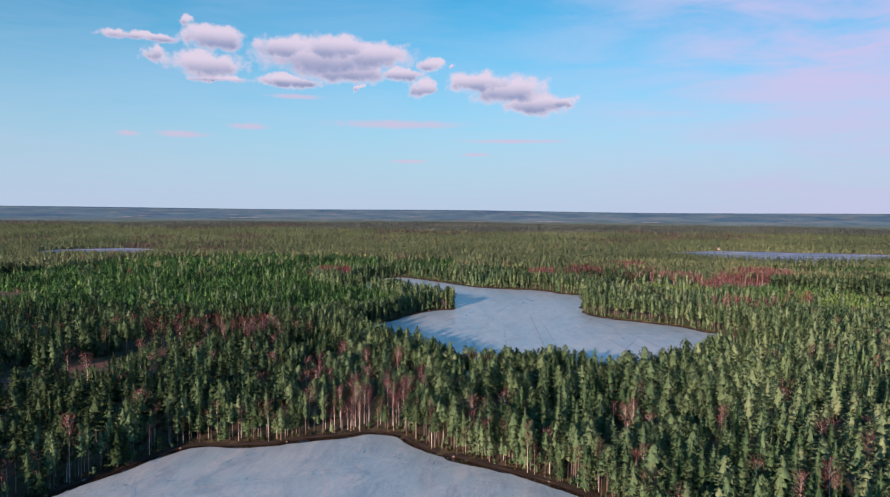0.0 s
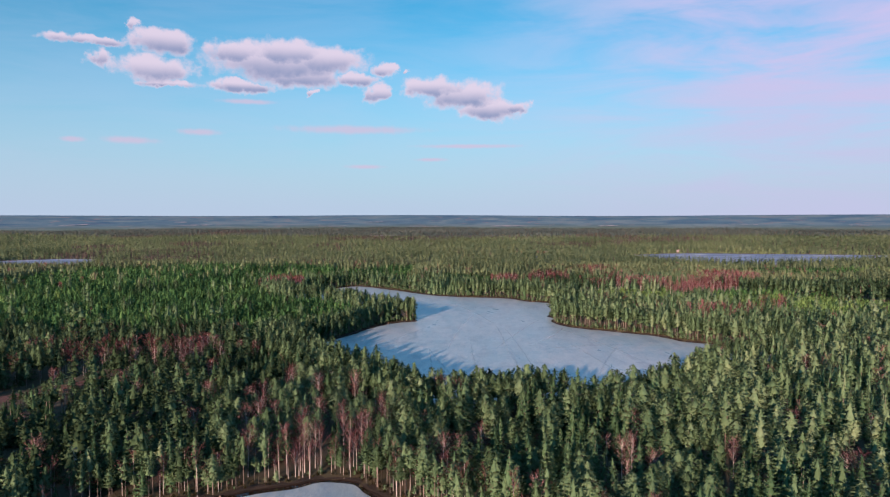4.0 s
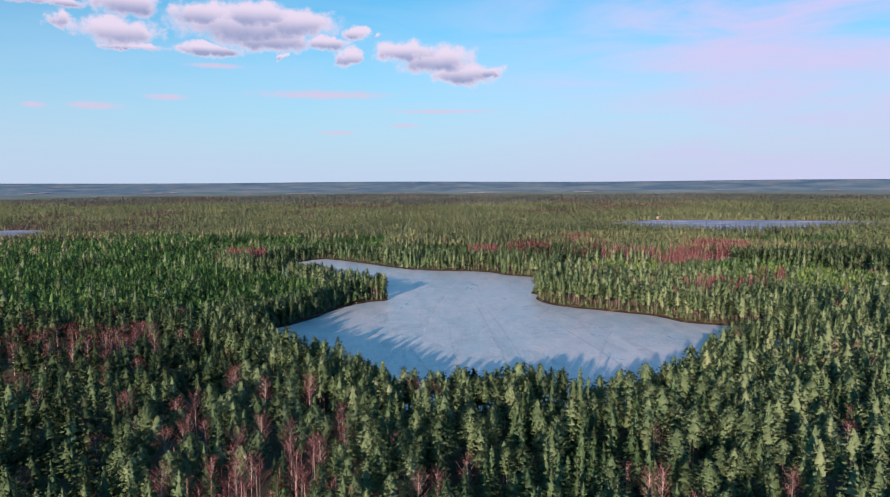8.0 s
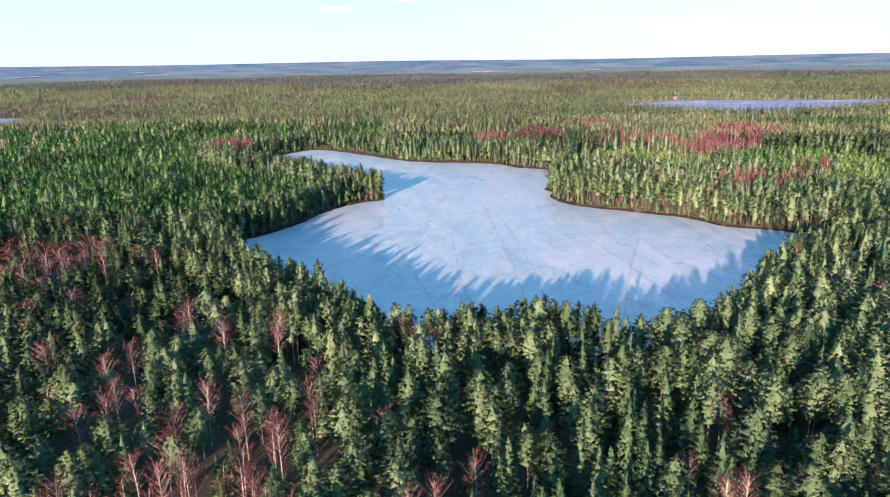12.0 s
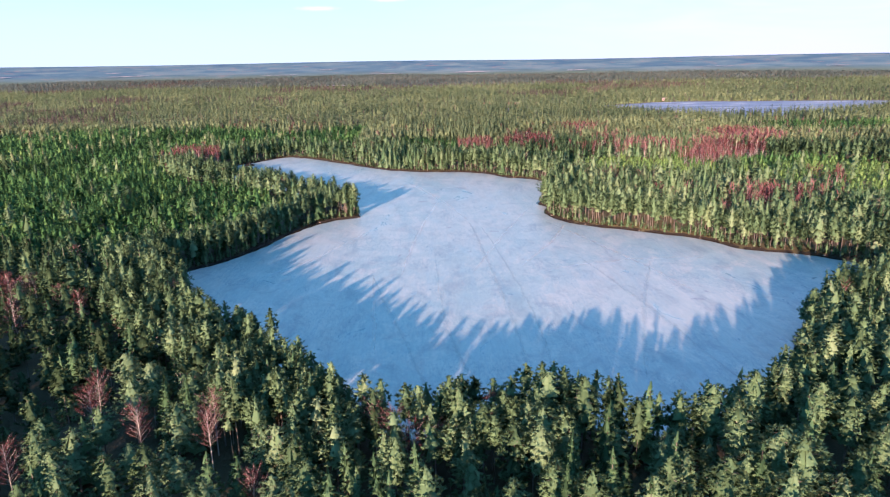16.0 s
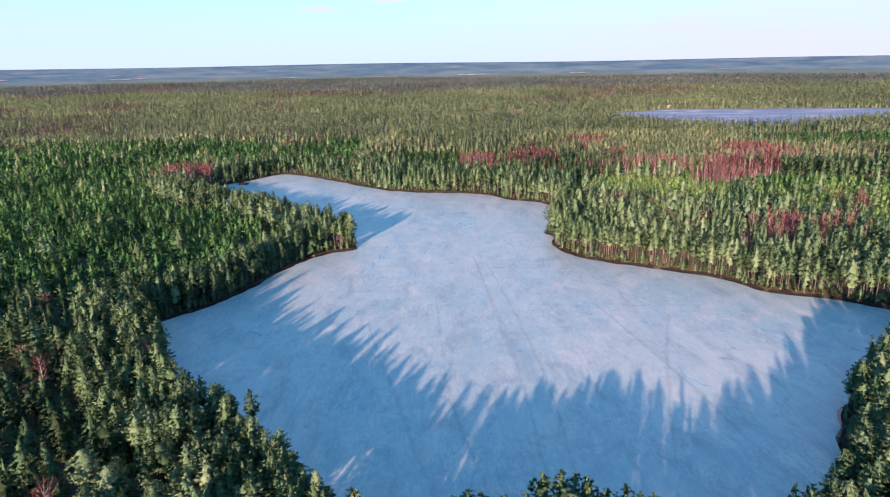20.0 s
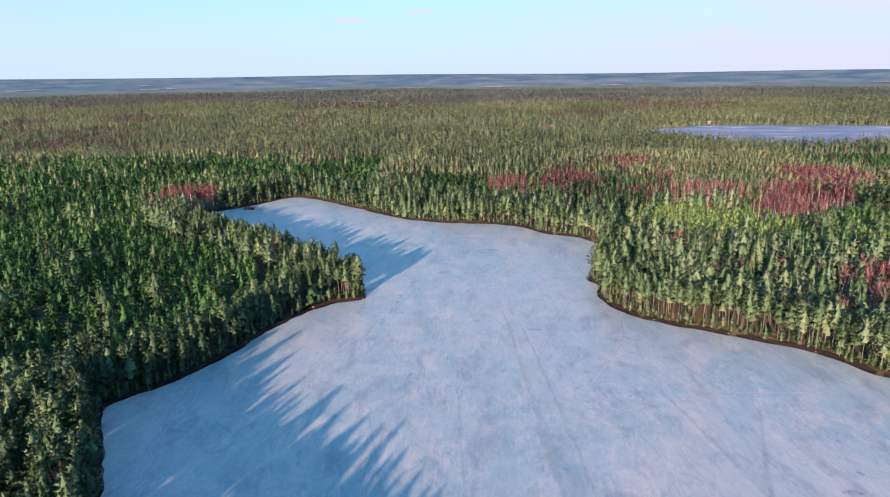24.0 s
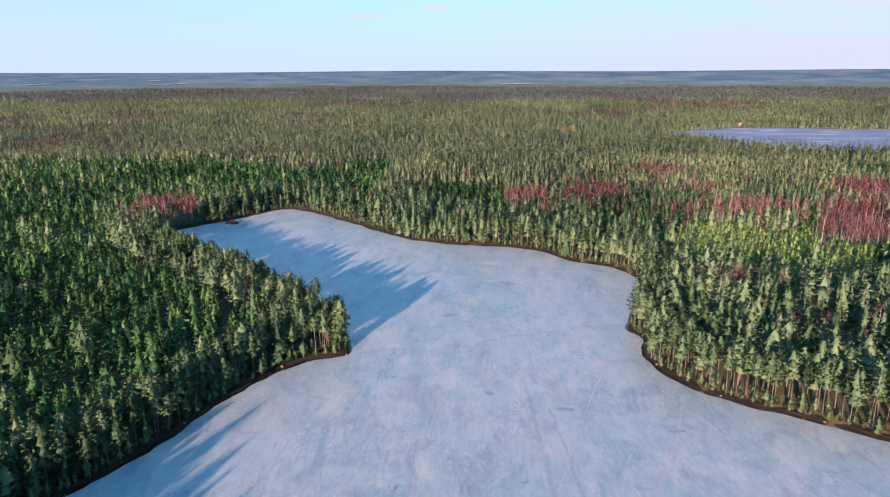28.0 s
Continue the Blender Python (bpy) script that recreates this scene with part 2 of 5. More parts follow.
wet = n.step(n.noise(n.vec("MULTIPLY", n.place, (1, 0.5, 1)), 0.045, 6, 0.74, 1.8), 0.53, 0.70)
col = n.mix(n.math("MULTIPLY", wet, 0.55), col, (0.130, 0.285, 0.370))
# lines drawn out by wind and old traffic
drawn = n.noise(n.vec("MULTIPLY", n.place, (1, 0.05, 1)), 0.42, 5, 0.7, 0.4)
col = n.mix(n.math("MULTIPLY", n.step(drawn, 0.50, 0.60), 0.35), col, (0.19, 0.31, 0.39))
# lace of refrozen slush in patches
vein = n.math("ABSOLUTE", n.math("SUBTRACT", n.noise(n.vec("MULTIPLY", n.place, (1, 0.7, 1)), 0.42, 6, 0.68, 1.0), 0.5))
where = n.step(n.noise(n.place, 0.06, 5, 0.7, 0.6), 0.50, 0.64)
col = n.mix(n.math("MULTIPLY", n.math("MULTIPLY", n.step(vein, 0.045, 0.002), where), 0.3), col, (0.46, 0.52, 0.54))
scratch = n.math("ABSOLUTE", n.math("SUBTRACT", n.noise(n.vec("MULTIPLY", n.place, (1, 0.30, 1)), 0.30, 7, 0.72, 1.4), 0.5))
rough_ice = n.step(n.noise(n.place, 0.035, 4, 0.65, 0.8), 0.44, 0.60)
col = n.mix(n.math("MULTIPLY", n.math("MULTIPLY", n.step(scratch, 0.022, 0.002), rough_ice), 0.75), col, (0.085, 0.21, 0.29))
speck = n.step(n.noise(n.place, 0.35, 4, 0.8, 0.5), 0.64, 0.73)
col = n.mix(n.math("MULTIPLY", speck, 0.22), col, (0.46, 0.52, 0.54))
crack = n.add("ShaderNodeTexVoronoi", feature="DISTANCE_TO_EDGE")
wob = n.add("ShaderNodeTexNoise")
wob.inputs["Scale"].default_value = 0.05
n.put(wob.inputs["Vector"], n.place)
n.put(crack.inputs["Vector"], n.vec("ADD", n.place, n.vec("MULTIPLY", wob.outputs["Color"], (30, 30, 0))))
crack.inputs["Scale"].default_value = 0.022
line = n.step(crack.outputs["Distance"], 0.012, 0.003)
col = n.mix(n.math("MULTIPLY", line, 0.16), col, (0.16, 0.25, 0.33))
turned = n.vec("ADD", n.vec("MULTIPLY", n.place, (0.9, 0.42, 1)), n.vec("MULTIPLY", wob.outputs["Color"], (9, 9, 0)))
mottle = n.noise(turned, 0.11, 8, 0.74, 0.7)
brushed = n.noise(n.vec("MULTIPLY", n.place, (1, 0.16, 1)), 1.3, 5, 0.7, 0.6)
col = n.mix(1.0, col, n.ramp(mottle, (0.36, (0.70, 0.73, 0.78)), (0.50, (0.93, 0.94, 0.95)), (0.64, (1.0, 1.0, 1.0))), "MULTIPLY")
col = n.mix(1.0, col, n.ramp(brushed, (0.36, (0.86, 0.88, 0.90)), (0.60, (1.0, 1.0, 1.0))), "MULTIPLY")
n.put(bsdf.inputs["Base Color"], col)
n.put(bsdf.inputs["Roughness"], n.math("SUBTRACT", 0.40, n.math("MULTIPLY", wet, 0.16)))
bsdf.inputs["IOR"].default_value, bsdf.inputs["Specular IOR Level"].default_value = 1.4, 0.6
bump(n, bsdf, n.math("ADD", midn, n.math("MULTIPLY", small, 0.5)), 0.35, 0.25)

thaw_mat, n, bsdf = material("thawing_ice")
a = n.noise(n.vec("MULTIPLY", n.place, (1, 2.5, 1)), 0.012, 5, 0.6)
n.put(bsdf.inputs["Base Color"], n.ramp(a, (0.35, (0.09, 0.15, 0.25)), (0.55, (0.14, 0.21, 0.31)), (0.7, (0.34, 0.40, 0.46))))
bsdf.inputs["Roughness"].default_value, bsdf.inputs["Specular IOR Level"].default_value = 0.7, 0.15

water_mat, n, bsdf = material("dark_bog_water")
n.put(bsdf.inputs["Base Color"], n.ramp(n.noise(n.place, 0.4, 3), (0.3, (0.008, 0.007, 0.006)), (0.7, (0.018, 0.014, 0.011))))
bsdf.inputs["Roughness"].default_value = 0.12
bump(n, bsdf, n.noise(n.place, 2.0, 3), 0.1, 0.02)

# black rim: wet peat, with shade under the bank painted into it
edge_mat, n, bsdf = material("wet_peat_undercut_shade")
n.put(bsdf.inputs["Base Color"], n.ramp(n.noise(n.place, 0.8, 4), (0.3, (0.002, 0.002, 0.002)), (0.7, (0.005, 0.005, 0.005))))
bsdf.inputs["Roughness"].default_value, bsdf.inputs["Specular IOR Level"].default_value = 0.85, 0.2

bank_mat, n, bsdf = material("shore_bank")
a = n.noise(n.place, 0.22, 5, 0.65)
b = n.noise(n.place, 2.4, 4, 0.6)
col = n.ramp(a, (0.36, (0.002, 0.003, 0.003)), (0.66, (0.004, 0.005, 0.005)), (0.86, (0.014, 0.013, 0.011)))
n.put(bsdf.inputs["Base Color"], n.mix(n.math("MULTIPLY", b, 0.45), col, (0.007, 0.008, 0.005)))
bsdf.inputs["Roughness"].default_value = 0.95
bump(n, bsdf, b, 0.9, 0.25)

# ---------------- plan ----------------
def smooth_outline(points, step, wobble, seed):
    """A closed curve through the control points, cut into even steps, with the small bays and stones of a natural shore."""
    pts = np.array(points, float)
    k = len(pts)
    out = []
    for i in range(k):
        p0, p1, p2, p3 = pts[i - 1], pts[i], pts[(i + 1) % k], pts[(i + 2) % k]
        m = max(2, int(np.linalg.norm(p2 - p1) / step))
        for s in np.arange(m) / m:
            out.append(0.5 * (2 * p1 + (p2 - p0) * s + (2 * p0 - 5 * p1 + 4 * p2 - p3) * s * s + (3 * p1 - p0 - 3 * p2 + p3) * s ** 3))
    out = np.array(out)
    r = np.random.default_rng(seed)
    t = np.roll(out, -1, 0) - np.roll(out, 1, 0)
    nrm = np.stack([t[:, 1], -t[:, 0]], -1) / np.linalg.norm(t, axis=1)[:, None]
    w = r.normal(0, 1, len(out))
    w = w * 0.4 + 0.6 * (np.roll(w, 1) + w + np.roll(w, -1)) / 1.7
    return out + nrm * (w * wobble)[:, None]


def area(poly):
    x, y = poly[:, 0], poly[:, 1]
    return 0.5 * np.sum(x * np.roll(y, -1) - y * np.roll(x, -1))


def inside(poly, x, y):
    hit = np.zeros(x.shape, bool)
    px, py = poly[:, 0], poly[:, 1]
    for x0, y0, x1, y1 in zip(px, py, np.roll(px, -1), np.roll(py, -1)):
        if y0 != y1:
            hit ^= ((y0 > y) != (y1 > y)) & (x < (x1 - x0) * (y - y0) / (y1 - y0) + x0)
    return hit


def shore_distance(poly, x, y):
    best = np.full(x.shape, 1e9)
    for a, b in zip(poly, np.roll(poly, -1, 0)):
        d = b - a
        s = np.clip(((x - a[0]) * d[0] + (y - a[1]) * d[1]) / max(d @ d, 1e-9), 0, 1)
        best = np.minimum(best, (x - a[0] - s * d[0]) ** 2 + (y - a[1] - s * d[1]) ** 2)
    return np.sqrt(best)


def outward(poly, d):
    """The outline moved outwards by d metres (one number, or one for each point)."""
    t = np.roll(poly, -1, 0) - np.roll(poly, 1, 0)
    nrm = np.stack([t[:, 1], -t[:, 0]], -1) / np.linalg.norm(t, axis=1)[:, None] * np.sign(area(poly))
    return poly + nrm * np.broadcast_to(d, (len(poly),))[:, None]


LAKE = smooth_outline([(-40, 441), (-57, 431), (-71, 407), (-80, 381), (-92, 356), (-107, 336), (-98, 317), (-88, 295), (-74, 266), (-50, 248), (-37, 229), (-14, 203),
                       (10, 201), (32, 207), (50, 194), (72, 202), (98, 222), (112, 250), (140, 278), (180, 296), (192, 314), (170, 343), (142, 358), (133, 375),
                       (104, 396), (78, 413), (67, 438), (70, 456), (67, 471), (78, 500), (85, 532), (76, 554), (57, 567), (38, 589), (8, 597), (-14, 602),
                       (-40, 618), (-94, 674), (-118, 695), (-136, 699), (-160, 664), (-189, 622), (-172, 585), (-130, 545), (-85, 500), (-52, 466)], 3.0, 0.45, 3)
POND = smooth_outline([(-130, 40), (-122, 60), (-112, 83), (-102, 95), (-79, 99), (-64, 108), (-46, 116), (-36, 116), (-27, 105), (-6, 91), (19, 77), (36, 58), (46, 15),
                       (38, -50), (0, -120), (-60, -150), (-120, -110), (-145, -30)], 3.0, 0.45, 4)
FAR_LAKE = smooth_outline([(289, 1290), (364, 1352), (472, 1392), (585, 1375), (760, 1345), (880, 1300), (860, 1230), (690, 1130), (540, 1060), (455, 1040), (395, 1070), (325, 1200)], 14, 2.5, 5)
FAR_POND = smooth_outline([(-880, 1090), (-800, 1180), (-690, 1180), (-655, 1080), (-640, 970), (-700, 925), (-800, 960)], 12, 2, 6)
SMALL_POND = smooth_outline([(120, 1250), (135, 1285), (165, 1285), (170, 1250), (145, 1230)], 8, 1.5, 7)
LAKES = (LAKE, POND, FAR_LAKE, FAR_POND, SMALL_POND)


def waves(x, y, size, seed):
    """Cheap smooth noise, about -1 to 1, with hills of that size in metres."""
    r = np.random.default_rng(seed)
    v = 0
    for k in range(7):
        a, ph, s = r.uniform(0, 6.28), r.uniform(0, 6.28), size * r.uniform(0.6, 1.7)
        v = v + np.sin((x * np.cos(a) + y * np.sin(a)) * 6.28 / s + ph)
    return v / 3.2


def ease(v, lo, hi):
    s = np.clip((v - lo) / (hi - lo), 0, 1)
    return s * s * (3 - 2 * s)


def height(x, y):
    """Land height: level bog woods round the lakes, hills towards the horizon."""
    r = np.hypot(x, y)
    z = 1.1 + 0.35 * waves(x, y, 60, 11) + ease(r, 1500, 2600) * 5 * (1 + waves(x, y, 900, 12))
    return z + 5.5 * np.exp(-((x + 330) / 190) ** 2 - ((y - 860) / 130) ** 2)


def mesh_of(name, verts, tris, mats, mat_index=None, tint=None, smooth=False, normals=None):
    me = bpy.data.meshes.new(name)
    verts, tris = np.asarray(verts, np.float32), np.asarray(tris, np.int32)
    k = tris.shape[1]
    me.vertices.add(len(verts))
    me.vertices.foreach_set("co", verts.ravel())
    me.loops.add(len(tris) * k)
    me.loops.foreach_set("vertex_index", tris.ravel())
    me.polygons.add(len(tris))
    me.polygons.foreach_set("loop_start", np.arange(0, len(tris) * k, k, dtype=np.int32))
    for m in mats:
        me.materials.append(m)
    if mat_index is not None:
        me.polygons.foreach_set("material_index", np.asarray(mat_index, np.int32))
    me.polygons.foreach_set("use_smooth", np.full(len(tris), smooth or normals is not None))
    if tint is not None:
        me.attributes.new("tint", "FLOAT", "POINT").data.foreach_set("value", np.asarray(tint, np.float32))
    if normals is not None:
        me.attributes.new("custom_normal", "FLOAT_VECTOR", "POINT").data.foreach_set("vector", np.asarray(normals, np.float32).ravel())
    me.update(calc_edges=True)
    return me


# ---------------- ground, water, ice, banks ----------------
def spaced(lo, hi, near_lo, near_hi, fine):
    mid = np.arange(near_lo, near_hi + fine, fine)
    grow = np.cumsum(fine * 1.16 ** np.arange(1, 60))
    up, down = mid[-1] + grow, mid[0] - grow
    return np.concatenate([[lo], down[down > lo][::-1], mid, up[up < hi], [hi]])


gx = np.unique(np.concatenate([spaced(-4900, 4900, -220, 230, 5.0), np.arange(275, 940, 22.0), np.arange(-905, -620, 20.0)]))
gy = np.unique(np.concatenate([spaced(-4900, 4900, -160, 720, 5.0), np.arange(915, 1420, 15.0)]))
GX, GY = np.meshgrid(gx, gy)
GZ = height(GX, GY)
for lake in LAKES:
    wetland = inside(outward(lake, 2.5), GX, GY)
    GZ[wetland] = -0.9
ids = np.arange(GX.size).reshape(GX.shape)
quads = np.stack([ids[:-1, :-1], ids[:-1, 1:], ids[1:, 1:], ids[1:, :-1]], -1).reshape(-1, 4)
ground = new("ground", mesh_of("ground", np.stack([GX, GY, GZ], -1).reshape(-1, 3), quads, [floor_mat], smooth=True))
tagged(ground, "dark mossy forest floor with needle litter and heather", "ground", kind="structure")


def sheet(name, poly, z, mat, label, category):
    from_poly = [Vector((px, py, z)) for px, py in poly]
    import mathutils
    tris = mathutils.geometry.tessellate_polygon([from_poly])
    ob = new(name, mesh_of(name, [tuple(v) for v in from_poly], [t if area(poly[list(t)]) > 0 else t[::-1] for t in tris], [mat]))
    return tagged(ob, label, category, kind="structure")


def bank(name, poly, grain):
    """The peat bank round a lake: a strip that rises out of the water to the forest floor."""
    r = np.random.default_rng(grain)
    k = len(poly)
    rings = []
    for d, z, jit in ((-0.5, -0.7, 0.1), (0.1, 0.10, 0.12), (0.25, 0.26, 0.2), (0.8, 0.34, 0.3), (1.8, 0.42, 0.45), (3.6, 0.4, 0.4)):
        ring = outward(poly, d + r.normal(0, jit, k))
        rings.append(np.column_stack([ring, z + r.normal(0, 0.12, k)]))
    v = np.concatenate(rings)
    i = np.arange(k)
    j = (i + 1) % k
    q = np.concatenate([np.stack([a * k + i, a * k + j, (a + 1) * k + j, (a + 1) * k + i], -1) for a in range(len(rings) - 1)])
    ob = new(name, mesh_of(name, v, q, [bank_mat, edge_mat], np.repeat([1, 1, 0, 0, 0], k), smooth=False))
    return tagged(ob, "low brown peat bank with dry grass along the shore", "shore", kind="structure")


rng = np.random.default_rng(21)
for i, lake in enumerate(LAKES):
    near = i < 2
    sheet("water_%d" % (i + 1), outward(lake, 0.3), -0.12, water_mat, "open dark water along the thawed edge of the ice", "water")
    melt = -np.clip(0.55 + 0.9 * np.abs(waves(lake[:, 0], lake[:, 1], 35, 31)) + rng.normal(0, 0.15, len(lake)), 0.2, 2.2)
    if i == 1:
        melt = melt * 1.6 - 0.9
    sheet("ice_%d" % (i + 1), outward(lake, melt if near else -0.1), 0.0, ice_mat if near else thaw_mat, "grey-blue spring ice with frosted patches" if near else "blue thawing ice on a far lake", "ice")
    if near:
        bank("shore_bank_%d" % (i + 1), lake, 40 + i)

# ---------------- trees ----------------
class Shape:
    """A growing list of triangles with a material number each."""

    def __init__(self):
        self.v, self.t, self.m, self.n = [], [], [], []

    def tri(self, a, b, c, m, lean=(0.0, 0.0, 0.0)):
        """lean: the way in which the needles of this spray grow."""
        k = len(self.v)
        self.v += [a, b, c]
        self.n += [lean, lean, lean]
        self.t.append((k, k + 1, k + 2))
        self.m.append(m)

    def stick(self, p, q, r0, r1, m, sides=3):
        p, q = np.array(p, float), np.array(q, float)
        d = (q - p) / max(np.linalg.norm(q - p), 1e-6)
        u = np.cross(d, (0.3, 0.9, 0.2) if abs(d[2]) > 0.8 else (0, 0, 1.0))
        u /= np.linalg.norm(u)
        w = np.cross(d, u)
        k = len(self.v)
        for c, r in ((p, r0), (q, r1)):
            for s in range(sides):
                a = 6.2832 * s / sides
                self.v.append(c + (u * np.cos(a) + w * np.sin(a)) * r)
                self.n.append((0.0, 0.0, 0.0))
        for s in range(sides):
            e = (s + 1) % sides
            self.t += [(k + s, k + e, k + sides + e), (k + s, k + sides + e, k + sides + s)]
            self.m += [m, m]

    def arrays(self):
        v, lean = np.array(self.v, float), np.array(self.n, float)
        flat_way = v[:, :2] / np.maximum(np.linalg.norm(v[:, :2], axis=1), 0.5)[:, None]
        t, m = np.array(self.t, int), np.array(self.m, int)
        # needles stand round their twig: the crown is shaded as a soft round body
        up = np.zeros(len(v))
        up[t[m > 0].ravel()] = 0.48
        way = np.column_stack([flat_way, up]) + 0.34 * lean
        way = way / np.maximum(np.linalg.norm(way, axis=1), 1e-6)[:, None]
        face = np.cross(v[t[:, 1]] - v[t[:, 0]], v[t[:, 2]] - v[t[:, 0]])
        back = (face * way[t].mean(1)).sum(1) < 0
        t[back] = t[back][:, ::-1]
        return v, t, m, way


def spray(s, p, out, length, width, m, r):
    """One spray of needles: a slim triangle from p outwards."""
    out = np.array(out, float)
    out /= np.linalg.norm(out)
    side = np.cross(out, r.normal(0, 1, 3))
    side *= width / np.linalg.norm(side)
    s.tri(p - side, p + side, p + out * length, m)


def panels(s, c, z, rise, reach, arms, fall, m, r):
    """One dense whorl of boughs: broad panels that lean out from the stem, with ragged lower edges."""
    turn = r.uniform(0, 6.28)
    for j in range(arms):
        a = turn + 6.2832 * j / arms
        top = np.array([c[0], c[1], z + rise * r.uniform(0.8, 1.2)])
        b = []
        for h in (-3.3 / arms, 3.3 / arms):
            rr = reach * r.uniform(0.6, 1.25)
            b.append(np.array([c[0] + np.cos(a + h) * rr, c[1] + np.sin(a + h) * rr, z - fall * r.uniform(0.6, 1.3)]))
        s.tri(top, b[0], b[1], m)


def puff(s, p, out, size, blades, m, r):
    """A clump of needle sprays that spread outwards from p."""
    for j in range(blades):
        d = out * 0.75 + r.normal(0, 0.6, 3)
        d /= np.linalg.norm(d)
        side = np.cross(d, r.normal(0, 1, 3))
        side *= 0.33 * size * r.uniform(0.7, 1.2) / max(np.linalg.norm(side), 1e-6)
        root = p - d * 0.25 * size
        s.tri(root + side, root - side, p + d * size * r.uniform(0.7, 1.15), m, d)


def conifer(r, tall, wide, bare, clumps, blades, size, shape, sides=3, limbs=0, thick=0.15, cores=4, arms=5):
    """A conifer of needle clumps round a close inner growth; shape: pine (blunt, open) or spruce (pointed, layered)."""
    trunk, crown = Shape(), Shape()
    lean = r.normal(0, 0.25, 2)
    at = lambda z: np.array([lean[0] * (z / tall) ** 2, lean[1] * (z / tall) ** 2, z])
    if shape == "pine":
        reach_at = lambda u: wide * (min(1, 0.55 + 1.5 * u) * (1 - u ** 2.0) ** 0.8 + 0.06)
    else:
        reach_at = lambda u: wide * ((1 - u) ** 0.85 + 0.05)
    if sides:
        cuts = 4 if sides > 4 else 1
        for k in range(cuts):
            z0, z1 = tall * 0.95 * k / cuts, tall * 0.95 * (k + 1) / cuts
            trunk.stick(at(z0) - (0, 0, 0.6 if k == 0 else 0), at(z1), thick * (1 - 0.88 * z0 / tall), thick * (1 - 0.88 * z1 / tall), 0, sides)
    # one side of a tree in a wood grows fuller than the other
    one = r.uniform(0, 6.28)
    layers = 9 + int(r.integers(0, 4))
    for k in range(clumps):
        t = (k + r.uniform(0.1, 0.9)) / clumps
        u = 1 - (1 - t) ** (0.75 if shape == "pine" else 0.62)
        if shape == "spruce":
            u = min(0.98, (np.floor(u * layers) + 0.5 + r.normal(0, 0.16)) / layers)
        u = max(0.0, u)
        a = k * 2.39996 + r.normal(0, 0.35)
        reach = reach_at(u) * r.uniform(0.72, 1.15) * (1 + 0.16 * np.cos(a - one))
        rise = (-0.10 + 0.55 * u) if shape == "pine" else (-0.42 + 0.55 * u)
        out = np.array([np.cos(a), np.sin(a), rise])
        root = at(tall * (bare + (0.965 - bare) * u))
        sz = size * (0.62 + 0.5 * (1 - u)) * r.uniform(0.8, 1.2)
        puff(crown, root + out * max(0.0, reach - 0.6 * sz), out + (0, 0, 0.25 if shape == "pine" else 0.05), sz, blades, 1, r)
        if limbs and k % limbs == 0:
            trunk.stick(root, root + out * reach * 0.8, 0.035, 0.012, 0)
    # the close inner growth, hard to see through
    for k in range(cores):
        u = (k + 0.25) / cores
        dz = tall * (1 - bare) / cores
        panels(crown, at(tall * (bare + (1 - bare) * u))[:2] + r.normal(0, 0.06 * wide, 2), tall * (bare + (1 - bare) * u), dz * (0.85 if k < cores - 1 else 0.4), 0.55 * reach_at(u), arms, dz * 0.45, 1, r)
    top, w = at(tall * 0.93), (0.07 if shape == "spruce" else 0.08) * wide + 0.04
    tip = at(tall * (1.0 if shape == "spruce" else 0.965))
    for j in range(3):
        a = j * 2.094 + r.uniform(-0.3, 0.3)
        b0, b1 = (top + (np.cos(a + h) * w, np.sin(a + h) * w, -0.02 * tall) for h in (-1.1, 1.1))
        crown.tri(b0, b1, tip + r.normal(0, 0.08, 3), 1)
    return trunk, crown


def birch(r, limbs, sprays, fat, trunk_sides, tall=17.0, wide=2.9):
    """A leafless birch: pale trunk, limbs that rise like a vase, and a thin reddish haze of twigs."""
    trunk, crown = Shape(), Shape()
    bend = r.normal(0, 0.5, 2)
    at = lambda z: np.array([bend[0] * (z / tall) ** 2, bend[1] * (z / tall) ** 2, z])
    cuts, thick = (4, 0.13) if trunk_sides > 3 else (1, 0.075)
    for k in range(cuts):
        z0, z1 = tall * 0.93 * k / cuts, tall * 0.93 * (k + 1) / cuts
        trunk.stick(at(z0) - (0, 0, 0.6 if k == 0 else 0), at(z1), thick * (1 - 0.9 * z0 / tall), thick * (1 - 0.9 * z1 / tall), 0, trunk_sides)
    for k in range(limbs):
        u = (k + r.uniform(0, 1)) / limbs
        z = tall * (0.36 + 0.50 * u)
        a = k * 2.4 + r.normal(0, 0.4)
        reach = wide * (0.45 + 0.75 * np.sin(3.1416 * min(1, 0.25 + 0.72 * u))) * r.uniform(0.6, 1.15)
        rise = 1.0 + 0.5 * u
        out = np.array([np.cos(a) * 0.72, np.sin(a) * 0.72, rise])
        root, end = at(z), at(z) + out * reach
        end[2] = min(end[2], tall * 1.02)
        if trunk_sides > 4:
            trunk.stick(root, end, 0.026, 0.008, 0)
        elif trunk_sides > 3:
            crown.stick(root, end, 0.030, 0.010, 1)
        for j in range(sprays):
            q = r.uniform(0.2, 1.0)
            p = root + (end - root) * q
            spray(crown, p, out * 0.8 + r.normal(0, 0.55, 3), r.uniform(0.7, 1.5), 0.05 * fat, 1, r)
    return trunk, crown


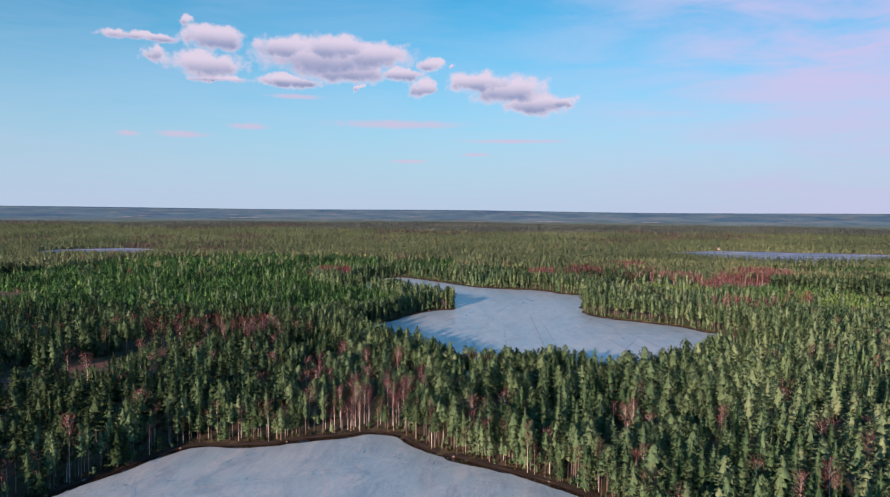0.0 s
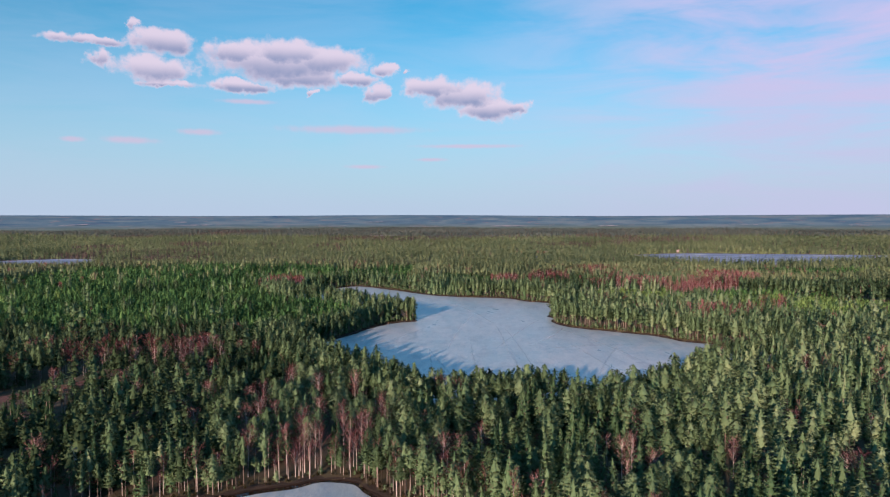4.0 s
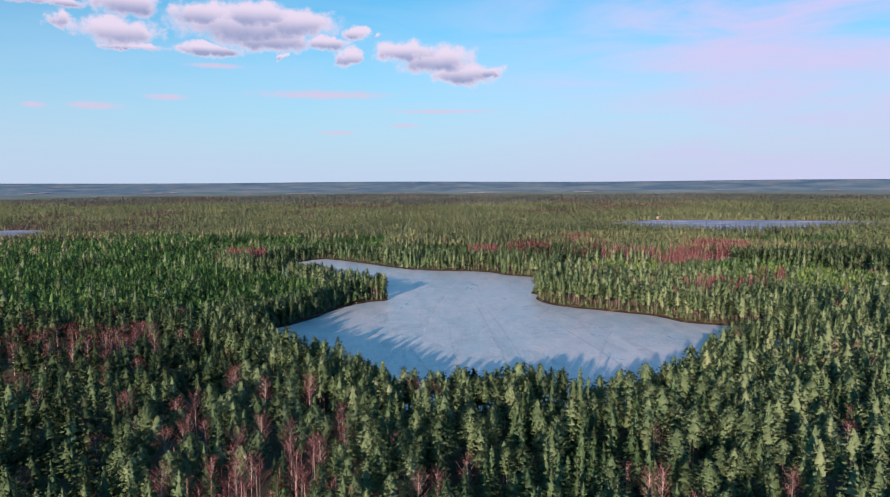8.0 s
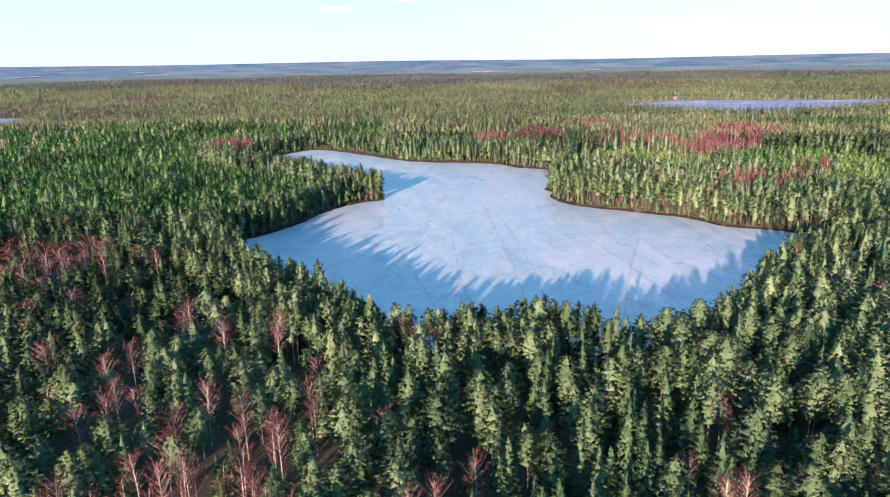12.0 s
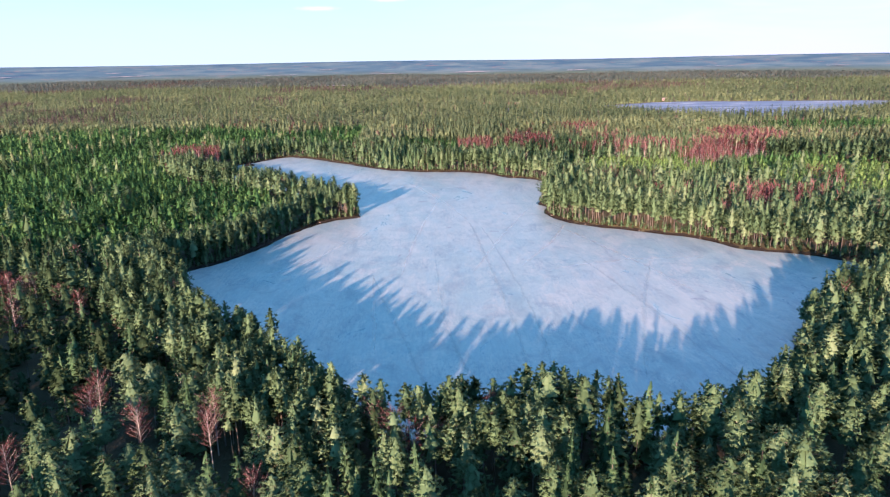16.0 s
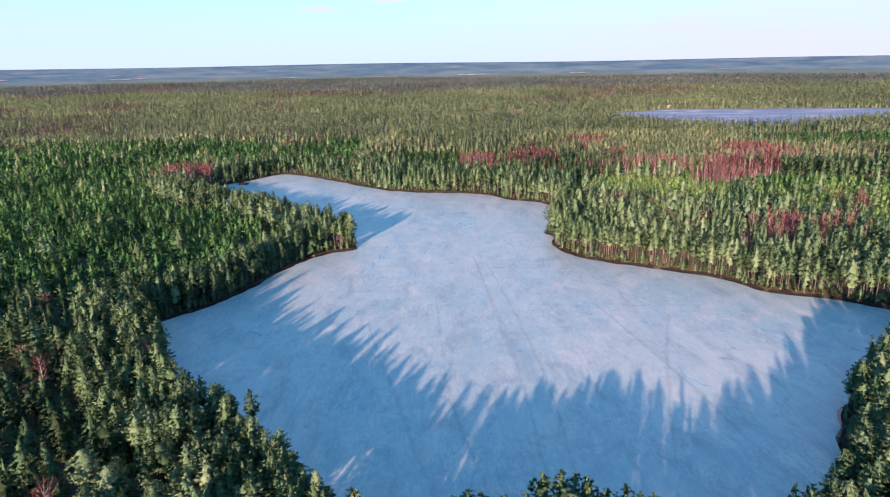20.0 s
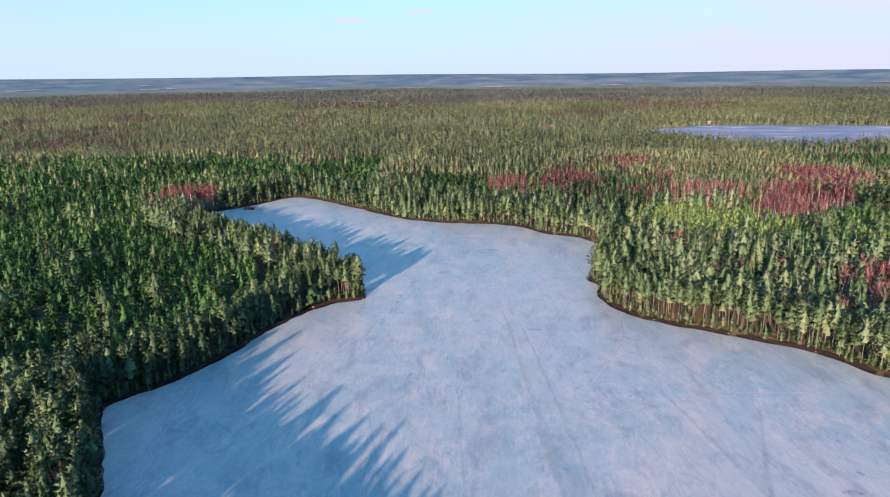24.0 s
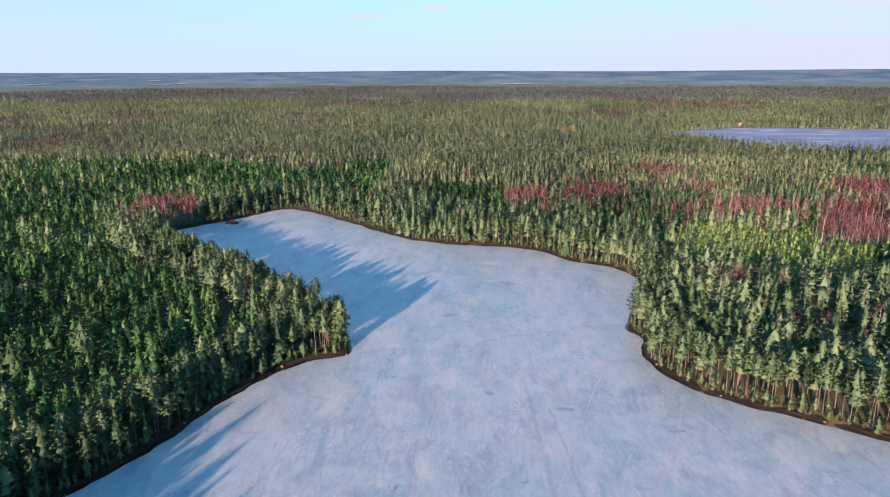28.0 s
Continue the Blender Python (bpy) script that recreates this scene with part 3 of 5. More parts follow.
def slim_birch(r, sprays, fat, tall=17.0, wide=1.0):
    """A close-grown leafless birch: a long pale stem and upright reddish twigs."""
    trunk, crown = Shape(), Shape()
    trunk.stick((0, 0, -0.6), (r.normal(0, 0.3), r.normal(0, 0.3), tall * 0.9), 0.12, 0.03, 0, 3)
    for k in range(sprays):
        u = (k + r.uniform(0, 1)) / sprays
        a, f = k * 2.4 + r.normal(0, 0.4), wide * (0.35 + 0.65 * np.sin(3.1416 * (0.15 + 0.8 * u))) * r.uniform(0.3, 1.0)
        p = np.array([np.cos(a) * f, np.sin(a) * f, tall * (0.38 + 0.52 * u)])
        spray(crown, p, np.array([np.cos(a) * 0.35, np.sin(a) * 0.35, 1.0]) + r.normal(0, 0.15, 3), r.uniform(1.4, 2.8), 0.05 * fat, 1, r)
    return trunk, crown


def both(pair):
    """Trunk and crown in one set of arrays."""
    v, t, m, n = [], [], [], []
    k = 0
    for s in pair:
        if s.t:
            a, b, c, e = s.arrays()
            v.append(a), t.append(b + k), m.append(c), n.append(e)
            k += len(a)
    return np.concatenate(v), np.concatenate(t), np.concatenate(m), np.concatenate(n)


def plant(name, shapes, spots, mats, label, category="forest"):
    """Joins copies of the shapes at the spots (x, y, height factor, width factor, tint) into one mesh."""
    if len(spots) == 0:
        return
    r = np.random.default_rng(len(spots))
    pick = r.integers(0, len(shapes), len(spots))
    V, T, M, C, W = [], [], [], [], []
    k = 0
    for i, (v, t, m, w) in enumerate(shapes):
        s = spots[pick == i]
        if len(s) == 0:
            continue
        a = r.uniform(0, 6.2832, len(s))
        ca, sa = np.cos(a)[:, None], np.sin(a)[:, None]
        x = (v[None, :, 0] * ca - v[None, :, 1] * sa) * s[:, 3:4] + s[:, 0:1]
        y = (v[None, :, 0] * sa + v[None, :, 1] * ca) * s[:, 3:4] + s[:, 1:2]
        z = v[None, :, 2] * s[:, 2:3] + height(s[:, 0], s[:, 1])[:, None]
        V.append(np.stack([x, y, z], -1).reshape(-1, 3))
        T.append((t[None] + (np.arange(len(s)) * len(v))[:, None, None]).reshape(-1, 3) + k)
        M.append(np.tile(m, len(s)))
        C.append(np.repeat(s[:, 4], len(v)))
        W.append(np.stack([w[None, :, 0] * ca - w[None, :, 1] * sa, w[None, :, 0] * sa + w[None, :, 1] * ca, np.broadcast_to(w[None, :, 2], (len(s), len(v)))], -1).reshape(-1, 3))
        k += len(s) * len(v)
    ob = new(name, mesh_of(name, np.concatenate(V), np.concatenate(T), mats, np.concatenate(M), np.concatenate(C), normals=np.concatenate(W)))
    return tagged(ob, label, category, kind="stuff")


# groves of leafless birch: x, y, half width, half depth
GROVES = [(-48, 128, 16, 17), (-74, 152, 6, 6), (-78, 200, 4, 4), (-47, 190, 3, 3), (-8, 182, 5, 5), (47, 131, 3, 3), (-180, 262, 45, 22), (-165, 285, 26, 12),
          (-205, 655, 24, 34), (190, 662, 36, 24), (226, 600, 22, 18), (258, 648, 32, 36), (308, 720, 34, 46), (98, 716, 22, 24), (42, 716, 17, 24), (170, 832, 26, 20), (135, 662, 14, 8), (52, 652, 10, 8), (100, 742, 20, 8),
          (187, 434, 14, 12), (212, 430, 13, 11), (114, 500, 12, 9), (165, 404, 9, 6), (180, 734, 18, 9), (-130, 100, 4, 5),
          (173, 428, 8, 7), (192, 440, 14, 10), (216, 433, 14, 8), (181, 409, 12, 8), (265, 502, 12, 9), (188, 654, 16, 10), (163, 804, 16, 12), (76, 705, 12, 10), (38, 722, 10, 10)]
# single birches that stand out over the conifers
LONE = [(-78, 205), (-48, 195), (-76, 154), (-85, 168), (-104, 175), (-54, 151), (-44, 145), (-94, 137), (-69, 116), (-12, 190), (-4, 179), (5, 121), (51, 115), (-7, 110), (-77, 140), (-119, 217), (-77, 199), (-47, 188), (-132, 264), (-82, 176), (-63, 191), (131, 260)]
# clearings without trees: x, y, half width, half depth
BARE = [(-228, 148, 13, 33), (-210, 192, 10, 28), (-197, 224, 7, 15), (108, 1352, 16, 18), (157, 1350, 16, 18), (462, 1417, 16, 12), (122, 391, 9, 5)]
LOWS = [(-212, 140, 22, 36), (-190, 180, 20, 34), (-176, 208, 14, 22)]
FIELDS = [(-760, 3000, 70, 40), (-300, 2360, 60, 26)]
# pale strips on the far slope: bearing in degrees, half width in degrees, rise
STRIPS = [(-22.6, 1.6, 0.27), (-31.0, 1.2, 0.31), (-11.7, 1.5, 0.17), (-3.7, 1.8, 0.13), (3.4, 1.7, 0.15), (11.8, 0.9, 0.16), (-23.5, 0.6, 0.47), (22.2, 1.1, 0.27), (-8.0, 1.0, 0.41), (30.0, 0.8, 0.23)]


def in_ovals(ovals, x, y, grow=1.0):
    hit = np.zeros(x.shape, bool)
    for ox, oy, ow, oh in ovals:
        hit |= ((x - ox) / (ow * grow)) ** 2 + ((y - oy) / (oh * grow)) ** 2 < 1
    return hit


def scatter(x0, x1, y0, y1, gap, seed):
    r = np.random.default_rng(seed)
    X, Y = np.meshgrid(np.arange(x0, x1, gap), np.arange(y0, y1, gap))
    X = X.ravel() + r.uniform(-0.48, 0.48, X.size) * gap
    Y = Y.ravel() + r.uniform(-0.48, 0.48, Y.size) * gap
    keep = np.ones(X.size, bool)
    keep &= (X > -(0.84 * np.maximum(Y + 150, 190) + 60)) & (X < 0.74 * np.maximum(Y + 150, 190) + 60)
    X, Y = X[keep], Y[keep]
    keep = np.ones(X.size, bool)
    for lake in LAKES:
        keep &= ~inside(outward(lake, 0.7), X, Y)
    keep &= ~in_ovals(BARE, X, Y) & ~in_ovals(FIELDS, X, Y)
    return X[keep], Y[keep], r


# forest compartments away from the lakes: place, kind of stand, height and tint
cr = np.random.default_rng(90)
CY = np.concatenate([cr.uniform(380, 1700, 150), cr.uniform(1700, 4700, 260)])
CX = cr.uniform(-0.9, 0.8, CY.size) * (CY + 150)
C_KIND = cr.choice(5, CY.size, p=[0.40, 0.22, 0.18, 0.16, 0.04])
C_KIND = np.where((C_KIND == 4) & (CY < 1100), 2, C_KIND)
C_KIND = np.where((CX < -0.1 * CY) & (CY > 900) & (cr.uniform(0, 1, CY.size) < 0.15), 4, C_KIND)
C_TALL = np.array([15.5, 16.0, 15.0, 8.5, 13.0])[C_KIND] + cr.normal(0, 1.3, CY.size)
C_TINT = cr.normal(-0.10, 0.22, CY.size)
# shares of pine, spruce, birch and young pine in each kind of stand
SHARE = np.array([[0.92, 0.05, 0.03, 0.0], [0.17, 0.80, 0.03, 0.0], [0.46, 0.40, 0.14, 0.0], [0.04, 0.0, 0.04, 0.92], [0.16, 0.10, 0.74, 0.0]])


def compartment(x, y):
    """The nearest compartment, with wavy borders."""
    xx, yy = x + 35 * waves(x, y, 160, 91), y + 45 * waves(x, y, 140, 92)
    out = np.zeros(x.size, int)
    for a in range(0, x.size, 8000):
        w = slice(a, a + 8000)
        out[w] = np.argmin((xx[w, None] - CX) ** 2 + ((yy[w, None] - CY) * 0.8) ** 2, 1)
    return out


def stand(x, y, r):
    """Kind (0 pine, 1 spruce, 2 birch, 3 young pine), height in metres and tint of the trees at x, y."""
    d = np.minimum(shore_distance(LAKE[::4], x, y), shore_distance(POND[::4], x, y))
    u = r.uniform(0, 1, x.size)
    # west side dimmed, east side raised: shade and sunlight put into the tint
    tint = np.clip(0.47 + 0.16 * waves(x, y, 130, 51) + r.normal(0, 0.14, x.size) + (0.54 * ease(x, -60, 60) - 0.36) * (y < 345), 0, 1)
    mixv = waves(x, y, 90, 52) + 0.5 * waves(x, y, 30, 53)
    kind = np.where(u < 0.58 + 0.28 * mixv + 0.2 * (x < 20), 0, 1)
    tall = (16.8 + 1.6 * waves(x, y, 150, 54) + r.normal(0, 1.6, x.size)) * np.where(r.uniform(0, 1, x.size) < 0.25, r.uniform(0.5, 0.9, x.size), 1)
    grove = in_ovals(GROVES, x, y) & (r.uniform(0, 1, x.size) < 0.78)
    odd = r.uniform(0, 1, x.size) < 0.035 + 0.05 * (waves(x, y, 220, 55) > 0.6)
    young = (x < -72) & (y > 342) & (d > 26 - 22 * ease(470 - y, 0, 40) * (x < -60)) & (y < 900 + 60 * waves(x, y, 200, 56)) & (x > -560)
    plantation = ((x - 158) / 56) ** 2 + ((y - 572) / 66) ** 2 < 1 + 0.2 * waves(x, y, 60, 57)
    plantation |= ((x - 300) / 90) ** 2 + ((y - 500) / 90) ** 2 < 1
    # compartments
    away = ((d > 70) & (y > 480) | (d > 260)) & ~young & ~plantation
    c = compartment(x, y)
    cum = np.cumsum(SHARE[C_KIND[c]], 1)
    v = r.uniform(0, 1, x.size)
    kind = np.where(away, (v[:, None] > cum[:, :3]).sum(1), kind)
    tall = np.where(away, C_TALL[c] + r.normal(0, 1.4, x.size), tall)
    tint = np.where(away, np.clip(tint + C_TINT[c], 0, 1), tint)
    # young stands dimmed: the shade of bigger trees put into the tint
    tint = np.where(young, np.clip(tint - 0.08, 0, 1), tint)
    kind = np.where(grove | odd & ~away, 2, kind)
    kind = np.where((young | plantation) & ~grove & (u > 0.05), 3, kind)
    tall = np.where(young & (kind == 3), 9.8 + 1.0 * waves(x, y, 80, 58) + r.normal(0, 1.9, x.size), tall)
    tall = np.where(plantation & (kind == 3), 5.0 + r.normal(0, 0.8, x.size), tall)
    tall = np.where(kind == 2, np.clip(tall, 11, 15.5) * r.uniform(0.85, 1.05, x.size) + 1.5 * grove, tall)
    kind = np.where((kind == 2) & (d < 5) & ~grove, 0, kind)
    tint = np.where(plantation & (kind == 3), np.clip(tint + 0.42, 0, 1), tint)
    # east woods and their sunny shore: sunlight put into a paler tint
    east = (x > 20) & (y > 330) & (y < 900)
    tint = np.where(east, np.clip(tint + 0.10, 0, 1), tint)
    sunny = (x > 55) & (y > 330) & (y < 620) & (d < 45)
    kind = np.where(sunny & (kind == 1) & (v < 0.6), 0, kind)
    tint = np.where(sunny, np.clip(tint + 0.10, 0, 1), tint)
    tall = np.where(in_ovals(LOWS, x, y) & (kind != 2), 6.0 + r.normal(0, 1.2, x.size), tall)
    shrink = np.where(d < 5, r.uniform(0.45, 1.0, x.size), 1.0)
    return kind, np.maximum(tall * shrink, 3.0), tint


def spots_of(x, y, tall, tint, unit, r, broad=1.0):
    f = tall / unit
    return np.column_stack([x, y, f, f ** 0.6 * r.uniform(0.85, 1.2, x.size) * broad, tint])


r = np.random.default_rng(77)
# the woods round the camera's way
X, Y, r1 = scatter(-190, 190, 40, 336, 7.0, 61)
near_sel = ((Y < 262) & (X < 175)) | ((X > -150) & (X < -60) & (Y < 330))
X, Y = X[near_sel], Y[near_sel]
kind, tall, tint = stand(X, Y, r1)
for ox, oy in LONE:
    near_sel = (X - ox) ** 2 + (Y - oy + 2) ** 2 > (3.6 + 2.0 * (kind != 2)) ** 2
    X, Y, kind, tall, tint = (np.append(v[near_sel], e) for v, e in ((X, ox), (Y, oy), (kind, 2), (tall, 16.5), (tint, 0.5)))
single = np.zeros(X.size, bool)
GROUPS = {0: ("pine_tree", 260), 1: ("spruce_tree", 260), 2: ("birch_tree", 160)}
order = np.argsort(np.abs(X - 2) + 0.35 * np.abs(Y - 165))
for k, (_, most) in GROUPS.items():
    mine = order[kind[order] == k][:most]
    single[mine] = True

LOW = {
    0: [both(conifer(r, 18.0, w, b, 62, 6, 0.80, "pine", 4, 0, 0.11)) for w, b in ((2.4, 0.34), (2.1, 0.44), (2.7, 0.40), (2.2, 0.50), (3.0, 0.36), (2.3, 0.30), (1.9, 0.46), (2.6, 0.28))],
    1: [both(conifer(r, 18.0, w, 0.08, 70, 6, 0.78, "spruce", 3)) for w in (2.3, 2.7, 2.1, 3.0, 2.5, 2.0)],
    2: [both(birch(r, 17, 10, 0.6, 4)) for _ in range(5)],
}
POLES = [both(conifer(r, 18.0, w, b, 46, 6, 0.80, "pine", 4, 0, 0.10, 3, 5)) for w, b in ((1.9, 0.50), (1.7, 0.58), (2.2, 0.54), (2.0, 0.62), (2.4, 0.48), (1.8, 0.56))] + LOW[0][:4]
MATS = {0: [pine_bark, pine_leaf], 1: [pine_bark, spruce_leaf], 2: [birch_bark, twigs], 3: [pine_bark, young_leaf]}
UNIT = {0: 18.0, 1: 18.0, 2: 17.0, 3: 9.0}
WORDS = {0: "pine", 1: "spruce", 2: "birch", 3: "young_pine"}
TEXT = {0: "tall green pines with bare grey-brown trunks", 1: "dark green pointed spruces", 2: "leafless reddish birches with pale trunks", 3: "dense bright green young pines"}
for k in (0, 1, 2):
    s = (kind == k) & ~single
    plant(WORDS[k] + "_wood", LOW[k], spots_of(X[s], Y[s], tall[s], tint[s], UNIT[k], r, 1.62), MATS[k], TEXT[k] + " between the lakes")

# single trees nearest to the way
def tree_thing(name, pair, mats, label, category, group):
    base = new(name)
    base.empty_display_size = 1.0
    for part_name, shape, mat in (("trunk", pair[0], mats[0]), ("crown", pair[1], mats[1])):
        v, t, m, w = shape.arrays()
        ob = new(part_name, mesh_of(part_name, v, t, [mat], normals=w))
        ob.parent = base
    return tagged(base, label, category, group)


HIGH = {
    0: [conifer(r, 18.0, w, b, 160, 9, 0.60, "pine", 6, 5, 0.15, 5, 6) for w, b in ((2.4, 0.34), (2.1, 0.44), (2.7, 0.40), (2.2, 0.50), (3.0, 0.36), (2.3, 0.30), (2.8, 0.46), (2.5, 0.26))],
    1: [conifer(r, 18.0, w, 0.08, 180, 9, 0.58, "spruce", 6, 6, 0.15, 6, 6) for w in (2.3, 2.7, 2.1, 3.0, 2.5, 2.0)],
    2: [birch(r, 32, 20, 0.6, 6) for _ in range(5)],
}
HIGH_MATS = {0: (pine_bark, pine_leaf_single), 1: (pine_bark, spruce_leaf_single), 2: (birch_bark, twigs_single)}
LABELS = {0: "tall green pine with a bare grey-brown trunk", 1: "pointed dark green spruce with drooping branches", 2: "leafless birch with a pale trunk and reddish twigs"}
for k, (name, _) in GROUPS.items():
    masters = []
    for i in np.nonzero(single & (kind == k))[0]:
        f = tall[i] / UNIT[k]
        w = f ** 0.6 * r.uniform(1.35, 1.8) * (0.85 if k == 2 else 1.0)
        m = Matrix.LocRotScale((X[i], Y[i], float(height(X[i], Y[i]))), Euler((0, 0, r.uniform(0, 6.28))), (w, w, f))
        j = len(masters) if len(masters) < len(HIGH[k]) else None
        if j is not None:
            ob = tree_thing(name, HIGH[k][j], HIGH_MATS[k], LABELS[k], name.split("_")[0], name.replace("_tree", "s") + " between the lakes")
            ob.matrix_basis = m
            masters.append(ob)
        else:
            src = masters[int(r.integers(0, len(masters)))]
            ob = copy_thing(src, Matrix.Identity(4))
            ob.matrix_basis = m

# the woods round the main lake, in four steps of detail
SHORE = {
    0: [both(conifer(r, 18.0, w, b, 52, 5, 0.84, "pine", 3)) for w, b in ((2.4, 0.30), (2.1, 0.38), (2.7, 0.34), (2.2, 0.44), (3.0, 0.30), (2.3, 0.26), (2.6, 0.40))],
    1: [both(conifer(r, 18.0, w, 0.08, 58, 5, 0.82, "spruce", 3)) for w in (2.3, 2.7, 2.1, 2.5, 2.0)],
    2: [both(birch(r, 14, 8, 1.5, 3)) for _ in range(5)],
    3: [both(conifer(r, 9.0, w, 0.06, 26, 4, 0.75, "pine", 3, 0, 0.08, 3, 4)) for w in (1.6, 1.8, 2.1, 1.7, 1.9)],
}
MID = {
    0: [both(conifer(r, 18.0, w, b, 28, 4, 1.05, "pine", 3, 0, 0.15, 3, 4)) for w, b in ((2.5, 0.30), (2.2, 0.38), (2.8, 0.34), (2.3, 0.42), (3.0, 0.30), (2.4, 0.26))],
    1: [both(conifer(r, 18.0, w, 0.10, 30, 4, 1.0, "spruce", 0, 0, 0.15, 3, 4)) for w in (2.5, 2.8, 2.3, 2.7, 2.2)],
    2: [both(slim_birch(r, 34, 2.6, 17.0, 1.3)) for _ in range(6)],
    3: [both(conifer(r, 9.0, w, 0.06, 17, 4, 0.85, "pine", 0, 0, 0.1, 2, 4)) for w in (1.5, 1.7, 1.9, 1.6, 1.8, 2.0)],
}
BACK = {
    0: [both(conifer(r, 17.0, 2.1, b, 13, 3, 1.35, "pine", 0, 0, 0.1, 2, 4)) for b in (0.30, 0.36, 0.42, 0.26, 0.34, 0.40)],
    1: [both(conifer(r, 18.0, w, 0.10, 14, 3, 1.3, "spruce", 0, 0, 0.1, 2, 4)) for w in (2.0, 2.3, 2.6, 2.1)],
    2: [both(slim_birch(r, 24, 4.0, 17.0, 1.4)) for _ in range(5)],
    3: [both(conifer(r, 9.0, w, 0.08, 9, 3, 1.1, "pine", 0, 0, 0.1, 2, 4)) for w in (1.6, 1.8, 2.0, 1.7)],
}
FAR = {k: [both(conifer(r, h, w * 0.72, b, 6, 2, 2.0, "pine" if k != 1 else "spruce", 0, 0, 0.1, 1, 5)) for _ in range(8)] for k, (h, w, b) in {0: (16.5, 3.0, 0.10), 1: (17.5, 2.8, 0.06), 2: (15.5, 2.9, 0.10), 3: (9, 2.6, 0.05)}.items()}
parts = []
for x0, x1, y0, y1, gap, sparse in ((-420, 400, 100, 480, 6.8, 1), (-640, 600, 480, 660, 6.6, 1), (-900, 800, 660, 920, 6.0, 1), (-420, -90, 340, 600, 5.8, 0), (90, 420, 400, 640, 4.5, 0)):
    x, y, rr = scatter(x0, x1, y0, y1, gap, 62 + int(gap * 10))
    if y0 == 100:
        away = ~(((y < 262) & (x < 175) & (x > -190)) | ((x > -150) & (x < -60) & (y < 330)))
        x, y = x[away], y[away]
    kd, tl, tn = stand(x, y, rr)
    dense = (kd == 3) & ((x < -90) & (y > 340) & (y < 600) & (x > -420) | (x > 90) & (x < 420) & (y > 400) & (y < 640))
    parts.append(np.column_stack([x, y, kd, tl, tn])[~dense if sparse else dense])
P = np.concatenate(parts)
d = shore_distance(LAKE[::4], P[:, 0], P[:, 1])
tier = np.where((d < 62) & (P[:, 1] < 500) & (np.abs(P[:, 0]) < 220) | (P[:, 1] < 350) & (P[:, 0] > -320), 0, np.where((P[:, 1] < 640) | (P[:, 1] < 720) & (np.abs(P[:, 0]) < 260), 1, 2))
for step, (shapes, word) in enumerate(((SHORE, "_shore_wood"), (MID, "_forest"), (BACK, "_back_forest"))):
    for k in (0, 1, 2, 3):
        s = P[(P[:, 2] == k) & (tier == step)]
        # the back pines and spruces already carry the hazed needle colours
        plant(WORDS[k] + word, shapes[k], spots_of(s[:, 0], s[:, 1], s[:, 3], s[:, 4], UNIT[k], r, (1.62, 1.75, 1.75)[step]), [pine_bark, (hazed_leaf, hazed_spruce_leaf)[k]] if step == 2 and k < 2 else MATS[k], TEXT[k] + " round the lake")

# close-grown slim birches in the far groves
SLIM = [both(slim_birch(r, 24, 2.8)) for _ in range(6)]
x, y, rr = scatter(-260, 420, 380, 870, 3.9, 68)
m = in_ovals(GROVES, x + 5 * waves(x, y, 25, 59), y + 6 * waves(x, y, 30, 60)) & (waves(x, y, 34, 61) > -0.45)
x, y = x[m], y[m]
plant("slim_birch_groves", SLIM, spots_of(x, y, np.clip(12.5 + rr.normal(0, 1.4, x.size), 8, 16), np.clip(rr.normal(0.5, 0.2, x.size), 0, 1), 17.0, rr, 1.0), MATS[2], "close-grown slim leafless birches with reddish twigs")

# a close belt of tall pines on the sunny shores
r = np.random.default_rng(96)
keep = LAKE[:, 1] < 600
belt = np.concatenate([outward(LAKE, r.uniform(a, b, len(LAKE)))[keep] for a, b in ((1.5, 5), (5, 12))])
deep = (LAKE[:, 1] < 345) & (LAKE[:, 0] < 20)
belt = np.concatenate([belt] + [outward(LAKE, r.uniform(a, a + 7, len(LAKE)))[deep] for a in (8, 14, 20)])
belt = belt + r.normal(0, 0.8, belt.shape)
belt = belt[~inside(outward(LAKE, 0.8), belt[:, 0], belt[:, 1])]
tl = 16.2 + r.normal(0, 1.8, len(belt))
plant("shore_pine_belt", POLES, spots_of(belt[:, 0], belt[:, 1], tl, np.clip(r.normal(0.42, 0.18, len(belt)), 0, 1), 18.0, r, 1.35), MATS[0], "tall green pines along the sunny shore")

# unseen woods west of the pond, behind the way, added to shade its shore
x, y, rr = scatter(-300, -95, -110, 40, 5.4, 66)
kd, tl, tn = stand(x, y, rr)
for k in (0, 1):
    m = (kd == k) | ((kd != 1) & (k == 0))
    plant(WORDS[k] + "_wood_by_the_pond", MID[k], spots_of(x[m], y[m], tl[m], tn[m], UNIT[k], r, 1.2), MATS[k], TEXT[k] + " west of the pond")

# the woods go on behind and beside the way
x, y = np.meshgrid(np.arange(-330, 330, 7.4), np.arange(-230, 330, 7.4))
rr = np.random.default_rng(67)
x, y = x.ravel() + rr.uniform(-3.5, 3.5, x.size), y.ravel() + rr.uniform(-3.5, 3.5, y.size)
m = ~inside(outward(POND, 3.0), x, y) & ~in_ovals(BARE, x, y)
m &= ~((x > -(0.84 * np.maximum(y + 150, 190) + 60)) & (x < 0.74 * np.maximum(y + 150, 190) + 60) & ((y > 100) | (y > 40) & (x > -190) & (x < 175))) & ~((x > -300) & (x < -95) & (y > -110) & (y < 40))
x, y = x[m], y[m]
kd, tl, tn = stand(x, y, rr)
